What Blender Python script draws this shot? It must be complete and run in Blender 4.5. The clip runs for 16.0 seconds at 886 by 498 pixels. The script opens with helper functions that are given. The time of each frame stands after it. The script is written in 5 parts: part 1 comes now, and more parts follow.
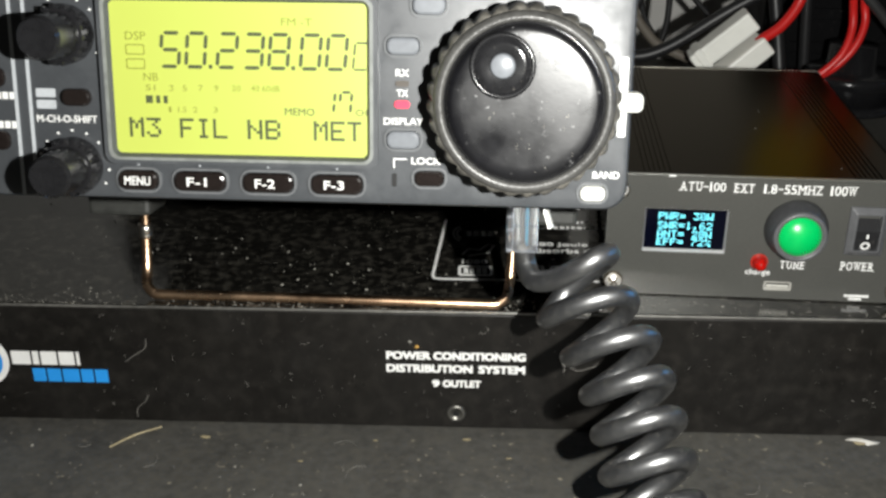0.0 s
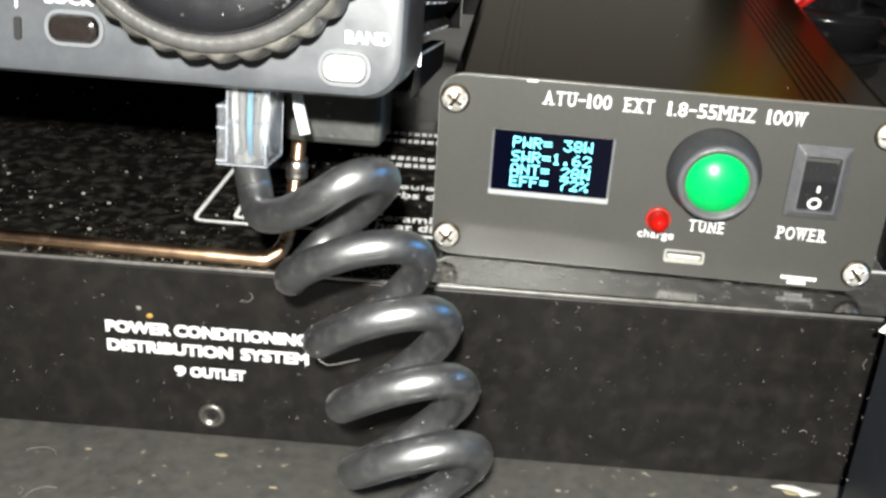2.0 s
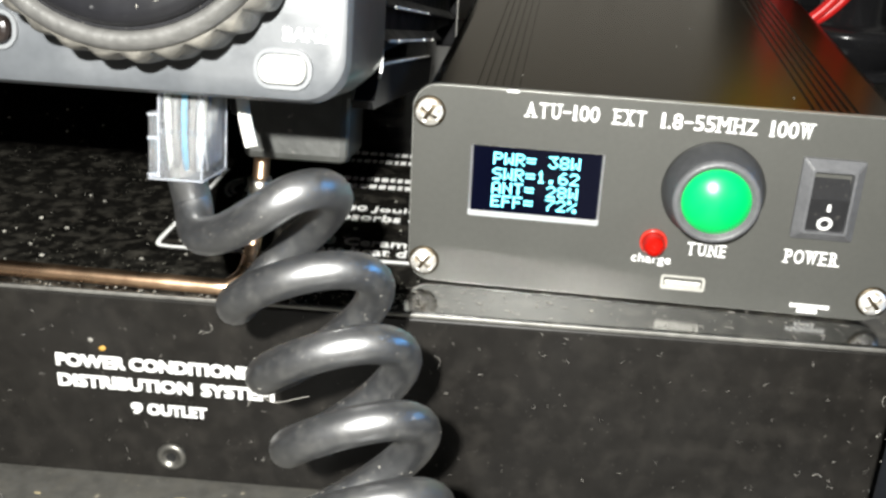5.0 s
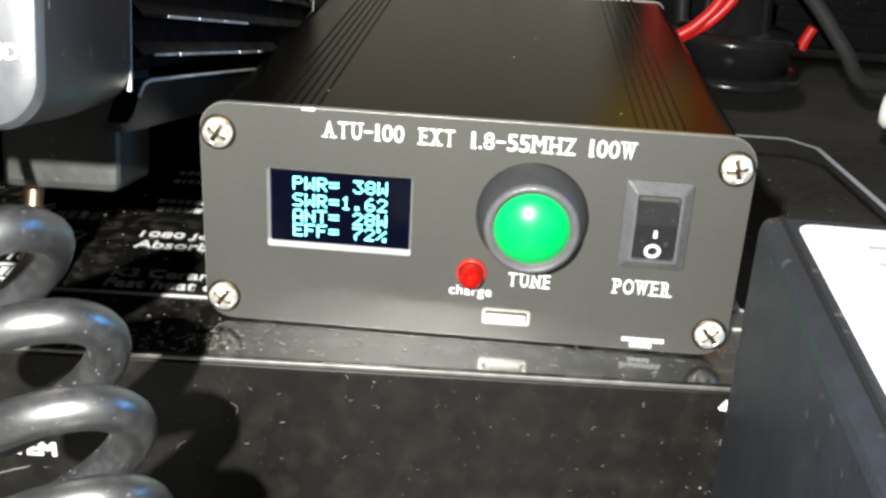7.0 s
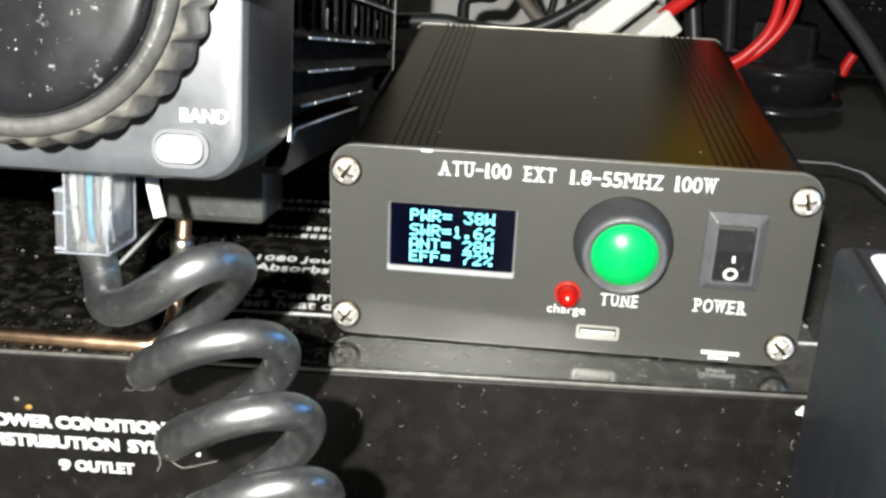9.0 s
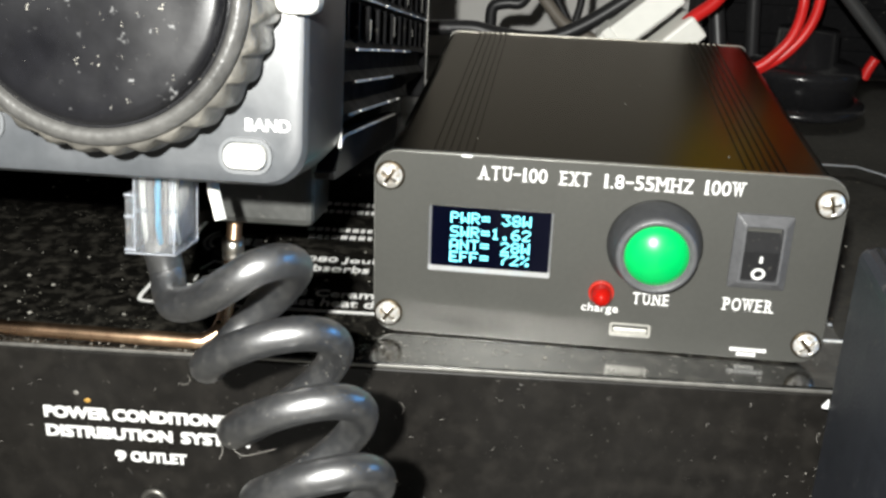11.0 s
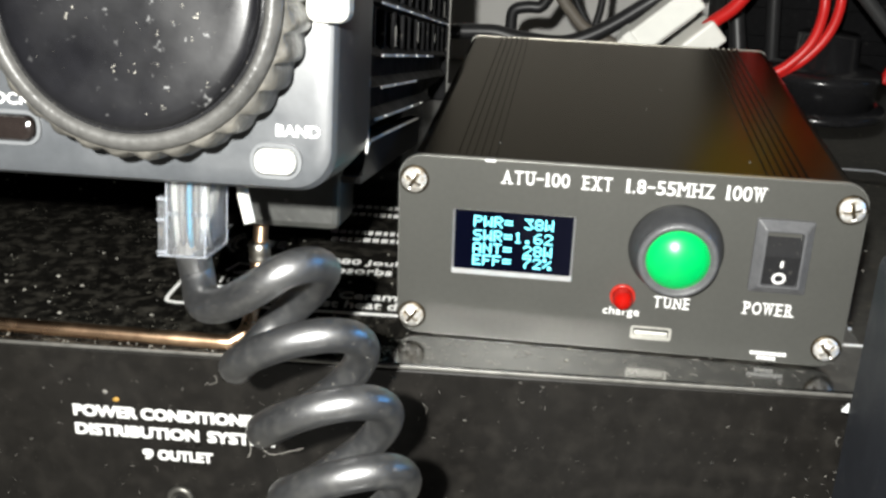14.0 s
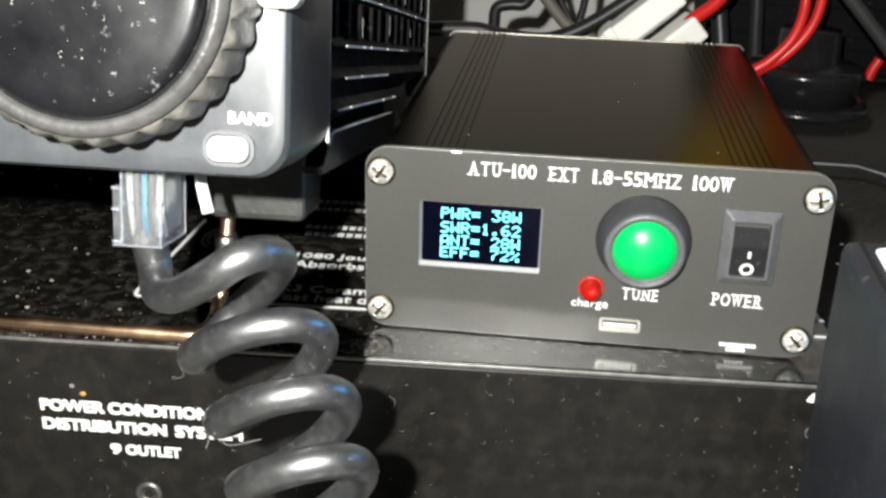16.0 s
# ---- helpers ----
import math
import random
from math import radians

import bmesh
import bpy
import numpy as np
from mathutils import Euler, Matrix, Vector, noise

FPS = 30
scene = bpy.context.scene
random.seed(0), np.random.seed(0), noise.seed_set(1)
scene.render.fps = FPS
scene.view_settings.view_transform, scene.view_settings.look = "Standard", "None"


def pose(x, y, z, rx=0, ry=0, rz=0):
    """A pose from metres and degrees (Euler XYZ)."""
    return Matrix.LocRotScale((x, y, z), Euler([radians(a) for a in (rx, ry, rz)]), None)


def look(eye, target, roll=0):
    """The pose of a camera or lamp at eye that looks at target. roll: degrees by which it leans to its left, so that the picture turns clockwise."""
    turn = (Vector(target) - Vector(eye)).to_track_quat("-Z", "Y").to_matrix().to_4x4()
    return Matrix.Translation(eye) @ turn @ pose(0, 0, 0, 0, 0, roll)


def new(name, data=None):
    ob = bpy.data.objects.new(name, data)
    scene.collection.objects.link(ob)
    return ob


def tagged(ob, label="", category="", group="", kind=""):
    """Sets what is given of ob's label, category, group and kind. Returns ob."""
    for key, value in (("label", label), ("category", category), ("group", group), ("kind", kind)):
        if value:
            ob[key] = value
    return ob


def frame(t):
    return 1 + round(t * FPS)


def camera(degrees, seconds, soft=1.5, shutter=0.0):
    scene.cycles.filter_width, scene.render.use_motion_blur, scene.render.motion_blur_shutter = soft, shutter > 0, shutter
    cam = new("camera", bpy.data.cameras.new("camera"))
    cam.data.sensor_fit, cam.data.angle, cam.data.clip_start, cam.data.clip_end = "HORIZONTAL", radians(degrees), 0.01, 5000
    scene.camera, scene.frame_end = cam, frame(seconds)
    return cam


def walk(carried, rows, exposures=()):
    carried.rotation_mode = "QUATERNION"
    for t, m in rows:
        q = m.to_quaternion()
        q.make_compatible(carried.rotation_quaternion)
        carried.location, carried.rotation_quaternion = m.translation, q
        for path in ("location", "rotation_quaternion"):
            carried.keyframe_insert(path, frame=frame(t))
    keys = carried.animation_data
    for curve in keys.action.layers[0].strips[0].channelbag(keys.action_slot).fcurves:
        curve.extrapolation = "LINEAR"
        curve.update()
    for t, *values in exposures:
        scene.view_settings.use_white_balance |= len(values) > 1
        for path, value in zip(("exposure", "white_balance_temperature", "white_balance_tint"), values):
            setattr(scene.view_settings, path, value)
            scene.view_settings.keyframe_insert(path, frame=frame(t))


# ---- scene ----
cam = camera(44.888, 16.0, soft=2.8)
PATH = [
    (0, (-0.07304, -0.31120, 0.19925), (-0.14766, 0.59210, -0.22322), 0.189),
    (0.5, (-0.05802, -0.27972, 0.17994), (-0.12058, 0.62765, -0.23570), 1.189),
    (1, (-0.03979, -0.25019, 0.16294), (-0.09707, 0.65075, -0.26721), 3.581),
    (1.5, (-0.03489, -0.22498, 0.15413), (-0.09648, 0.67487, -0.27769), 3.603),
    (2, (-0.02818, -0.21260, 0.14452), (-0.09727, 0.68520, -0.29043), 3.629),
    (2.5, (-0.02517, -0.20867, 0.14167), (-0.09976, 0.68992, -0.29073), 3.481),
    (3, (-0.02608, -0.19931, 0.13732), (-0.11077, 0.69918, -0.29343), 3.442),
    (3.5, (-0.02519, -0.19722, 0.13547), (-0.11869, 0.70365, -0.28843), 3.049),
    (6, (-0.00608, -0.18935, 0.13574), (-0.09969, 0.72148, -0.26629), 2.458),
    (6.5, (0.00315, -0.17660, 0.13268), (-0.07122, 0.73686, -0.26741), 2.845),
    (7, (0.00569, -0.17320, 0.13307), (-0.04755, 0.74229, -0.26573), 3.077),
    (7.5, (0.00083, -0.17527, 0.13397), (-0.05182, 0.73978, -0.26592), 2.794),
    (8, (-0.00188, -0.18130, 0.14003), (-0.05541, 0.73439, -0.25828), 2.599),
    (8.5, (-0.00481, -0.18929, 0.14399), (-0.06629, 0.72813, -0.24917), 2.621),
    (9, (-0.00851, -0.19613, 0.14463), (-0.08332, 0.72134, -0.24606), 2.382),
    (11.5, (-0.01392, -0.20987, 0.15164), (-0.10575, 0.70665, -0.23769), 1.947),
    (12, (-0.01610, -0.21418, 0.15846), (-0.10868, 0.70404, -0.22662), 1.781),
    (12.5, (-0.01094, -0.20810, 0.15079), (-0.10968, 0.70979, -0.23357), 1.520),
    (13, (-0.01203, -0.20774, 0.14904), (-0.11410, 0.70877, -0.23772), 1.500),
    (13.5, (-0.01339, -0.20889, 0.14980), (-0.11660, 0.70683, -0.23854), 1.790),
    (14, (-0.01333, -0.20845, 0.14971), (-0.11979, 0.70651, -0.23955), 1.848),
    (14.5, (-0.01574, -0.21140, 0.15504), (-0.12613, 0.70317, -0.23404), 1.859),
    (15, (-0.01217, -0.20933, 0.15111), (-0.12322, 0.70471, -0.23903), 1.758),
    (15.5, (-0.00934, -0.20886, 0.15076), (-0.11864, 0.70569, -0.23868), 1.655),
    (16, (-0.00645, -0.20758, 0.14724), (-0.11318, 0.70875, -0.23870), 1.650),
]
walk(cam, [(t, look(eye, target, roll)) for t, eye, target, roll in PATH],
     exposures=[(0, -0.65), (0.5, -0.62), (1.0, -0.2), (1.5, 0.05), (2.0, 0.2), (3.0, 0.4), (3.5, 0.45), (6.0, 0.45), (7.0, 0.4), (8.0, 0.22), (9.0, 0.19), (11.5, 0.0), (13.0, 0.05), (14.5, 0.05), (16, 0.11)])

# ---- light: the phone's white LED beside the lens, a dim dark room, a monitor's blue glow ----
world = bpy.data.worlds.new("world")
scene.world = world
world.use_nodes = True
world.node_tree.nodes["Background"].inputs[0].default_value = (0.55, 0.6, 0.7, 1)
world.node_tree.nodes["Background"].inputs[1].default_value = 0.012


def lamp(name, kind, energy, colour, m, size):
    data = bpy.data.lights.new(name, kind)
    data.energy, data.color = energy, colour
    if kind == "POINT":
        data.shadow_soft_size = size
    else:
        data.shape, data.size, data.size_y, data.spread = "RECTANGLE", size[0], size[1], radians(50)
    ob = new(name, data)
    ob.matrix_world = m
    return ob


lamp("torch_light", "POINT", 9.0, (0.985, 0.98, 0.935), pose(-0.029, -0.250, 0.180), 0.003)
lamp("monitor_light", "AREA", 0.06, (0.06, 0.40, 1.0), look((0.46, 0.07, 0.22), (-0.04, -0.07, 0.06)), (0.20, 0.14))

# ---- materials ----
MATS = {}


def material(name, colour, rough=0.5, metal=0.0, vary=0.15, scale=400.0, bump=0.0, bump_scale=900.0, specks=0.0, speck_scale=600.0,
             speck_colour=(0.45, 0.42, 0.36), smudge=0.0, coat=0.0, stretch=(1, 1, 1), emit=None, power=0.0, trans=0.0, ior=1.45, tint=(1, 1, 1),
             mottle=None, spec=0.5):
    m = bpy.data.materials.new(name)
    m.use_nodes = True
    nt = m.node_tree
    nodes, links = nt.nodes, nt.links
    bsdf = nodes["Principled BSDF"]
    coord = nodes.new("ShaderNodeTexCoord")
    mapping = nodes.new("ShaderNodeMapping")
    mapping.inputs["Scale"].default_value = stretch
    links.new(coord.outputs["Object"], mapping.inputs["Vector"])
    bsdf.inputs["Roughness"].default_value = rough
    bsdf.inputs["Metallic"].default_value = metal
    bsdf.inputs["Coat Weight"].default_value = coat
    bsdf.inputs["Coat Roughness"].default_value = 0.5
    bsdf.inputs["Specular IOR Level"].default_value = spec
    bsdf.inputs["IOR"].default_value = ior
    bsdf.inputs["Transmission Weight"].default_value = trans
    bsdf.inputs["Specular Tint"].default_value = (*tint, 1)

    def tex(s, detail=4.0):
        n = nodes.new("ShaderNodeTexNoise")
        n.inputs["Scale"].default_value, n.inputs["Detail"].default_value = s, detail
        links.new(mapping.outputs["Vector"], n.inputs["Vector"])
        return n

    def mix(a, b, fac, mode="MIX"):
        n = nodes.new("ShaderNodeMix")
        n.data_type, n.blend_type = "RGBA", mode
        for socket, value in ((n.inputs[0], fac), (n.inputs[6], a), (n.inputs[7], b)):
            if hasattr(value, "is_linked"):
                links.new(value, socket)
            else:
                socket.default_value = value
        return n.outputs[2]

    def ramp(value, lo, hi):
        n = nodes.new("ShaderNodeMapRange")
        n.inputs["From Min"].default_value, n.inputs["From Max"].default_value = lo, hi
        links.new(value, n.inputs["Value"])
        return n.outputs["Result"]

    c = (*colour, 1)
    out = None
    if vary:
        dark = tuple(x * (1 - vary) for x in colour) + (1,)
        light = tuple(min(1, x * (1 + vary)) for x in colour) + (1,)
        fine = ramp(tex(scale).outputs["Fac"], 0.35, 0.65)
        broad = ramp(tex(scale / 12, 2.0).outputs["Fac"], 0.35, 0.65)
        out = mix(mix(dark, light, fine), mix(dark, light, broad), 0.5)
    if mottle:
        patch = ramp(tex(scale * 0.7, 7.0).outputs["Fac"], 0.48, 0.72)
        out = mix(out or c, (*mottle, 1), patch)
    if specks:
        big = ramp(tex(speck_scale / 9, 3.0).outputs["Fac"], 0.42, 0.7)
        sp = ramp(tex(speck_scale, 2.0).outputs["Fac"], 0.66, 0.76)
        mul = nodes.new("ShaderNodeMath")
        mul.operation = "MULTIPLY"
        links.new(big, mul.inputs[0])
        links.new(sp, mul.inputs[1])
        mul2 = nodes.new("ShaderNodeMath")
        mul2.operation = "MULTIPLY"
        mul2.use_clamp = True
        mul2.inputs[1].default_value = specks
        links.new(mul.outputs[0], mul2.inputs[0])
        out = mix(out or c, (*speck_colour, 1), mul2.outputs[0])
    if out:
        links.new(out, bsdf.inputs["Base Color"])
    else:
        bsdf.inputs["Base Color"].default_value = c
    if smudge:
        r = nodes.new("ShaderNodeMapRange")
        r.inputs["From Min"].default_value, r.inputs["From Max"].default_value = 0.3, 0.7
        r.inputs["To Min"].default_value, r.inputs["To Max"].default_value = max(0.03, rough - smudge), min(1, rough + smudge)
        links.new(tex(scale / 5, 5.0).outputs["Fac"], r.inputs["Value"])
        links.new(r.outputs["Result"], bsdf.inputs["Roughness"])
    if bump:
        b = nodes.new("ShaderNodeBump")
        b.inputs["Strength"].default_value, b.inputs["Distance"].default_value = bump, 0.0004
        links.new(tex(bump_scale, 3.0).outputs["Fac"], b.inputs["Height"])
        links.new(b.outputs["Normal"], bsdf.inputs["Normal"])
    if emit:
        bsdf.inputs["Emission Color"].default_value = (*emit, 1)
        bsdf.inputs["Emission Strength"].default_value = power
    MATS[name] = m
    return m


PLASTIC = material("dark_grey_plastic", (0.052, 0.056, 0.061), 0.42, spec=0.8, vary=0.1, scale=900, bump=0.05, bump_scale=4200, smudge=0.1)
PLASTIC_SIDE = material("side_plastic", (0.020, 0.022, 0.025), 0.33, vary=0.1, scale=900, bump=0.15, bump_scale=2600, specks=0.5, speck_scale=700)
CASE = material("black_case_metal", (0.0055, 0.0055, 0.006), 0.55, spec=0.05, vary=0.3, scale=500, bump=0.06, bump_scale=1500, specks=0.35, speck_scale=500, smudge=0.1)
FIN_EDGE = material("dull_fin_edge", (0.16, 0.155, 0.14), 0.5, metal=0.1, vary=0.5, scale=700)
HINGE = material("hinge_block_plastic", (0.040, 0.041, 0.038), 0.42, vary=0.35, scale=300, bump=0.15, bump_scale=900, specks=0.5, speck_scale=600)
GUARD = material("guard_black_plastic", (0.008, 0.008, 0.0085), 0.5, spec=0.2, vary=0.3, scale=500, bump=0.05, bump_scale=1500, specks=0.4, speck_scale=500)
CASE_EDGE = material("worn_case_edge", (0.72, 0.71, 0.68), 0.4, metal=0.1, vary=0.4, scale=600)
GLOSS = material("gloss_black", (0.012, 0.012, 0.013), 0.14, vary=0.2, scale=600, specks=0.5, speck_scale=1100, smudge=0.06)
DIAL_DISC = material("dial_disc", (0.005, 0.005, 0.006), 0.31, spec=0.58, vary=0.3, scale=350, specks=0.9, speck_scale=640, speck_colour=(0.45, 0.45, 0.45), smudge=0.12, bump=0.03, bump_scale=700)
GRIP = material("dial_grip_rubber", (0.062, 0.059, 0.052), 0.45, vary=0.4, scale=500, bump=0.6, bump_scale=700, mottle=(0.16, 0.15, 0.13))
RING = material("dial_ring_rubber", (0.062, 0.061, 0.058), 0.36, vary=0.35, scale=600, bump=0.25, bump_scale=1100, smudge=0.1)
KNOB = material("knob_black", (0.012, 0.012, 0.013), 0.2, vary=0.2, scale=600)
KEY = material("dark_key", (0.013, 0.010, 0.009), 0.16, vary=0.2, scale=700)
KEY_GREY = material("grey_key", (0.16, 0.17, 0.185), 0.35, vary=0.12, scale=700)
KEY_LIGHT = material("pale_key", (0.62, 0.62, 0.58), 0.3, vary=0.08, scale=700)
# clear plastic edge, paler to hold the glare on the frame's inner wall
LENS_EDGE = material("display_lens_edge", (0.20, 0.21, 0.20), 0.25, vary=0.25, scale=300)
KEY_RIM = material("key_rim", (0.12, 0.125, 0.13), 0.35, vary=0.1, scale=700)
WHITE_PRINT = material("white_print", (0.78, 0.78, 0.76), 0.5, vary=0.06, scale=1500)
BLUE_PRINT = material("blue_print", (0.02, 0.28, 0.75), 0.5, vary=0.06, scale=1500)
GREY_PRINT = material("grey_print", (0.42, 0.44, 0.46), 0.5, vary=0.1, scale=1500)
LCD = material("lcd_backlight", (0.27, 0.30, 0.06), 0.45, spec=1.0, vary=0.0, emit=(0.58, 0.70, 0.07), power=0.75)
LCD_INK = material("lcd_segment", (0.06, 0.075, 0.03), 0.5, vary=0.1)
LCD_FAINT = material("lcd_small_mark", (0.22, 0.24, 0.03), 0.5, vary=0.1)
RED_ON = material("red_led_lit", (0.7, 0.05, 0.09), 0.3, vary=0.0, emit=(1.0, 0.08, 0.15), power=0.5)
LED_OFF = material("dark_led", (0.09, 0.08, 0.07), 0.3, vary=0.1)
CLEAR = material("clear_plastic", (0.93, 0.96, 1.0), 0.05, vary=0.0, trans=0.93, ior=1.45, bump=0.7, bump_scale=420)
# paler clear plastic that carries the plug's bright highlights in its colour
CLEAR_GLINT = material("clear_plastic_glint", (0.88, 0.92, 1.0), 0.10, vary=0.0, trans=0.80, ior=1.5)
STRAND = material("blue_strand", (0.12, 0.42, 0.60), 0.35, vary=0.2, scale=900)
DARK_GREY_WIRE = material("dark_grey_cable", (0.03, 0.03, 0.03), 0.45, vary=0.15, scale=200)
RACK_SCREW = material("dull_rack_screw", (0.16, 0.155, 0.14), 0.4, metal=0.8, vary=0.2, scale=900)
CONTACT = material("gold_contact", (0.8, 0.55, 0.25), 0.25, metal=1.0, vary=0.1)
RUBBER = material("cord_rubber", (0.0135, 0.0142, 0.0155), 0.36, spec=1.0, ior=1.8, coat=1.0, mottle=(0.034, 0.034, 0.033), vary=0.3, scale=700, bump=0.06, bump_scale=2200, specks=0.5, speck_scale=1900, smudge=0.07)
# coppery tint carries the orange reflection along the steel wire
CHROME = material("bail_wire_steel", (0.88, 0.56, 0.36), 0.28, metal=1.0, vary=0.25, scale=400, smudge=0.1)
NICKEL = material("nickel_collar", (0.66, 0.63, 0.57), 0.3, metal=1.0, vary=0.2, scale=600)
COND = material("conditioner_black_paint", (0.0098, 0.0090, 0.0080), 0.38, spec=0.3, vary=0.3, scale=260, bump=0.02, bump_scale=900, specks=0.55, speck_scale=1000, speck_colour=(0.16, 0.15, 0.13), smudge=0.12, mottle=(0.0175, 0.016, 0.014))
COND_TOP = material("conditioner_dusty_top", (0.008, 0.0076, 0.0066), 0.14, spec=0.6, ior=2.1, vary=0.5, scale=420, bump=0.03, bump_scale=1500, specks=0.9, speck_scale=1000,
                    speck_colour=(0.42, 0.40, 0.33), smudge=0.08, mottle=(0.046, 0.043, 0.036))
BARE = material("bare_edge", (0.2, 0.195, 0.18), 0.4, metal=0.6, vary=0.4, scale=300)
TABLE = material("dusty_table_top", (0.060, 0.058, 0.052), 0.6, vary=0.35, scale=300, bump=0.08, bump_scale=1400, specks=0.8, speck_scale=420,
                 speck_colour=(0.45, 0.40, 0.30), mottle=(0.072, 0.068, 0.058))
PANEL = material("tuner_panel_anodised", (0.079, 0.079, 0.072), 0.4, metal=0.35, vary=0.06, scale=900, bump=0.05, bump_scale=3000)
PANEL_EDGE = material("panel_cut_edge", (0.45, 0.45, 0.42), 0.35, metal=0.9, vary=0.2)
SHELL = material("tuner_shell_anodised", (0.0068, 0.0060, 0.0049), 0.225, metal=0.85, vary=0.12, scale=700, bump=0.015, bump_scale=900, stretch=(1, 0.06, 1), tint=(0.74, 0.70, 0.64))
OLED = material("oled_glass", (0.0012, 0.0016, 0.006), 0.12, spec=0.15, vary=0.0)
OLED_TEXT = material("oled_cyan_glow", (0.05, 0.5, 0.6), 0.4, vary=0.0, emit=(0.28, 0.9, 1.0), power=2.6)
BEVEL = material("window_bare_bevel", (0.72, 0.72, 0.72), 0.3, metal=0.6, vary=0.1)
GREEN = material("green_button", (0.0, 0.42, 0.09), 0.30, vary=0.04, scale=600)
BLACK_PL = material("black_plastic", (0.016, 0.0165, 0.018), 0.4, vary=0.2, scale=800, bump=0.04, bump_scale=2000, specks=0.25, speck_scale=900)
COLLAR = material("button_collar_plastic", (0.034, 0.035, 0.037), 0.45, vary=0.2, scale=800, bump=0.04, bump_scale=2000, specks=0.25, speck_scale=900)
ROCKER = material("rocker_black", (0.016, 0.016, 0.017), 0.36, vary=0.15, scale=800, specks=0.3, speck_scale=1200)
RED_LED = material("red_led_dome", (0.68, 0.012, 0.006), 0.05, trans=0.55, vary=0.0, ior=1.5)
RED_FLANGE = material("red_led_flange", (0.40, 0.03, 0.02), 0.25, vary=0.15, scale=1500)
SCREW = material("nickel_screw", (0.97, 0.94, 0.86), 0.33, metal=0.55, vary=0.2, scale=1400, smudge=0.12, bump=0.9, bump_scale=700, mottle=(0.50, 0.42, 0.30))
# shade of the sunk cross and head outline, put into a dark colour
SCREW_SHADE = material("screw_recess_shade", (0.05, 0.038, 0.022), 0.45, metal=0.7, vary=0.4, scale=1200)
HOLE = material("dark_recess", (0.008, 0.008, 0.008), 0.6, vary=0.0)
USB = material("usb_metal", (0.48, 0.47, 0.43), 0.35, metal=0.4, vary=0.2, scale=900)
BOX = material("adapter_black_plastic", (0.0155, 0.0178, 0.0235), 0.42, vary=0.2, scale=300, bump=0.25, bump_scale=1400, specks=0.35, speck_scale=380, smudge=0.08)
PAPER = material("white_label_paper", (0.85, 0.85, 0.85), 0.5, vary=0.03, scale=300)
INK = material("grey_label_ink", (0.35, 0.35, 0.37), 0.6, vary=0.1)
RED_WIRE = material("red_wire", (0.62, 0.018, 0.016), 0.35, vary=0.12, scale=200)
YELLOW_WIRE = material("yellow_wire", (0.68, 0.50, 0.03), 0.35, vary=0.12, scale=200)
ORANGE_WIRE = material("orange_wire", (0.66, 0.19, 0.016), 0.35, vary=0.12, scale=200)
BLACK_WIRE = material("black_wire", (0.018, 0.018, 0.019), 0.4, vary=0.2, scale=300)
GREY_WIRE = material("grey_wire", (0.22, 0.21, 0.19), 0.5, vary=0.15, scale=200)
TAUPE_WIRE = material("grey_brown_cable", (0.13, 0.115, 0.095), 0.5, vary=0.15, scale=200)
NYLON = material("white_nylon", (0.90, 0.90, 0.84), 0.4, vary=0.05, scale=150)
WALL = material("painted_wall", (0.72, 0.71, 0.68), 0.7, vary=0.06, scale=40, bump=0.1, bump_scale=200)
# for the unseen walls and ceiling: dark so little torch light bounces back
ROOM = material("low_bounce_room", (0.035, 0.034, 0.033), 0.8, vary=0.08, scale=12)
LINT = material("lint_fibre", (0.22, 0.21, 0.19), 0.8, vary=0.2)
AMBER = material("amber_crumb", (0.42, 0.24, 0.05), 0.5, vary=0.3, scale=1200)
PAPER_DULL = material("dull_paper", (0.55, 0.53, 0.49), 0.7, vary=0.25, scale=600)
STRAW = material("tan_debris", (0.30, 0.25, 0.15), 0.7, vary=0.3, scale=900)
SWITCH_FRAME = material("switch_frame_plastic", (0.085, 0.086, 0.09), 0.36, vary=0.2, scale=900, bump=0.2, bump_scale=2500)
CRUMB = material("dust_crumb", (0.22, 0.21, 0.185), 0.85, vary=0.5, scale=500)

# ---- mesh helpers ----


def obj(name, bm, mat, parent=None, label="", smooth=False, m=None):
    me = bpy.data.meshes.new(name)
    bm.to_mesh(me)
    bm.free()
    mats = mat if isinstance(mat, (list, tuple)) else [mat]
    for x in mats:
        me.materials.append(x)
    if smooth:
        me.shade_smooth()
    ob = new(name, me)
    if m is not None:
        ob.matrix_basis = m
    if parent is not None:
        ob.parent = parent
    if label:
        ob["label"] = label
    return ob


def part(name, bm, mat, parent, label="", smooth=False):
    if isinstance(bm, list):
        return [obj(name, one, mat, parent, label, smooth) for one in bm]
    return obj(name, bm, mat, parent, label, smooth)


def thing(name, m, label, category, group="", kind=""):
    ob = new(name)
    ob.empty_display_size = 0.02
    ob.matrix_basis = m
    return tagged(ob, label, category, group, kind)


def box(lo, hi, bevel=0.0, seg=2, bm=None):
    bm = bm or bmesh.new()
    lo, hi = Vector(lo), Vector(hi)
    r = bmesh.ops.create_cube(bm, size=1.0, matrix=Matrix.Translation((lo + hi) / 2) @ Matrix.Diagonal((*(hi - lo), 1)))
    if bevel:
        edges = {e for v in r["verts"] for e in v.link_edges}
        bmesh.ops.bevel(bm, geom=list(edges), offset=bevel, segments=seg, affect="EDGES", profile=0.5)
    return bm


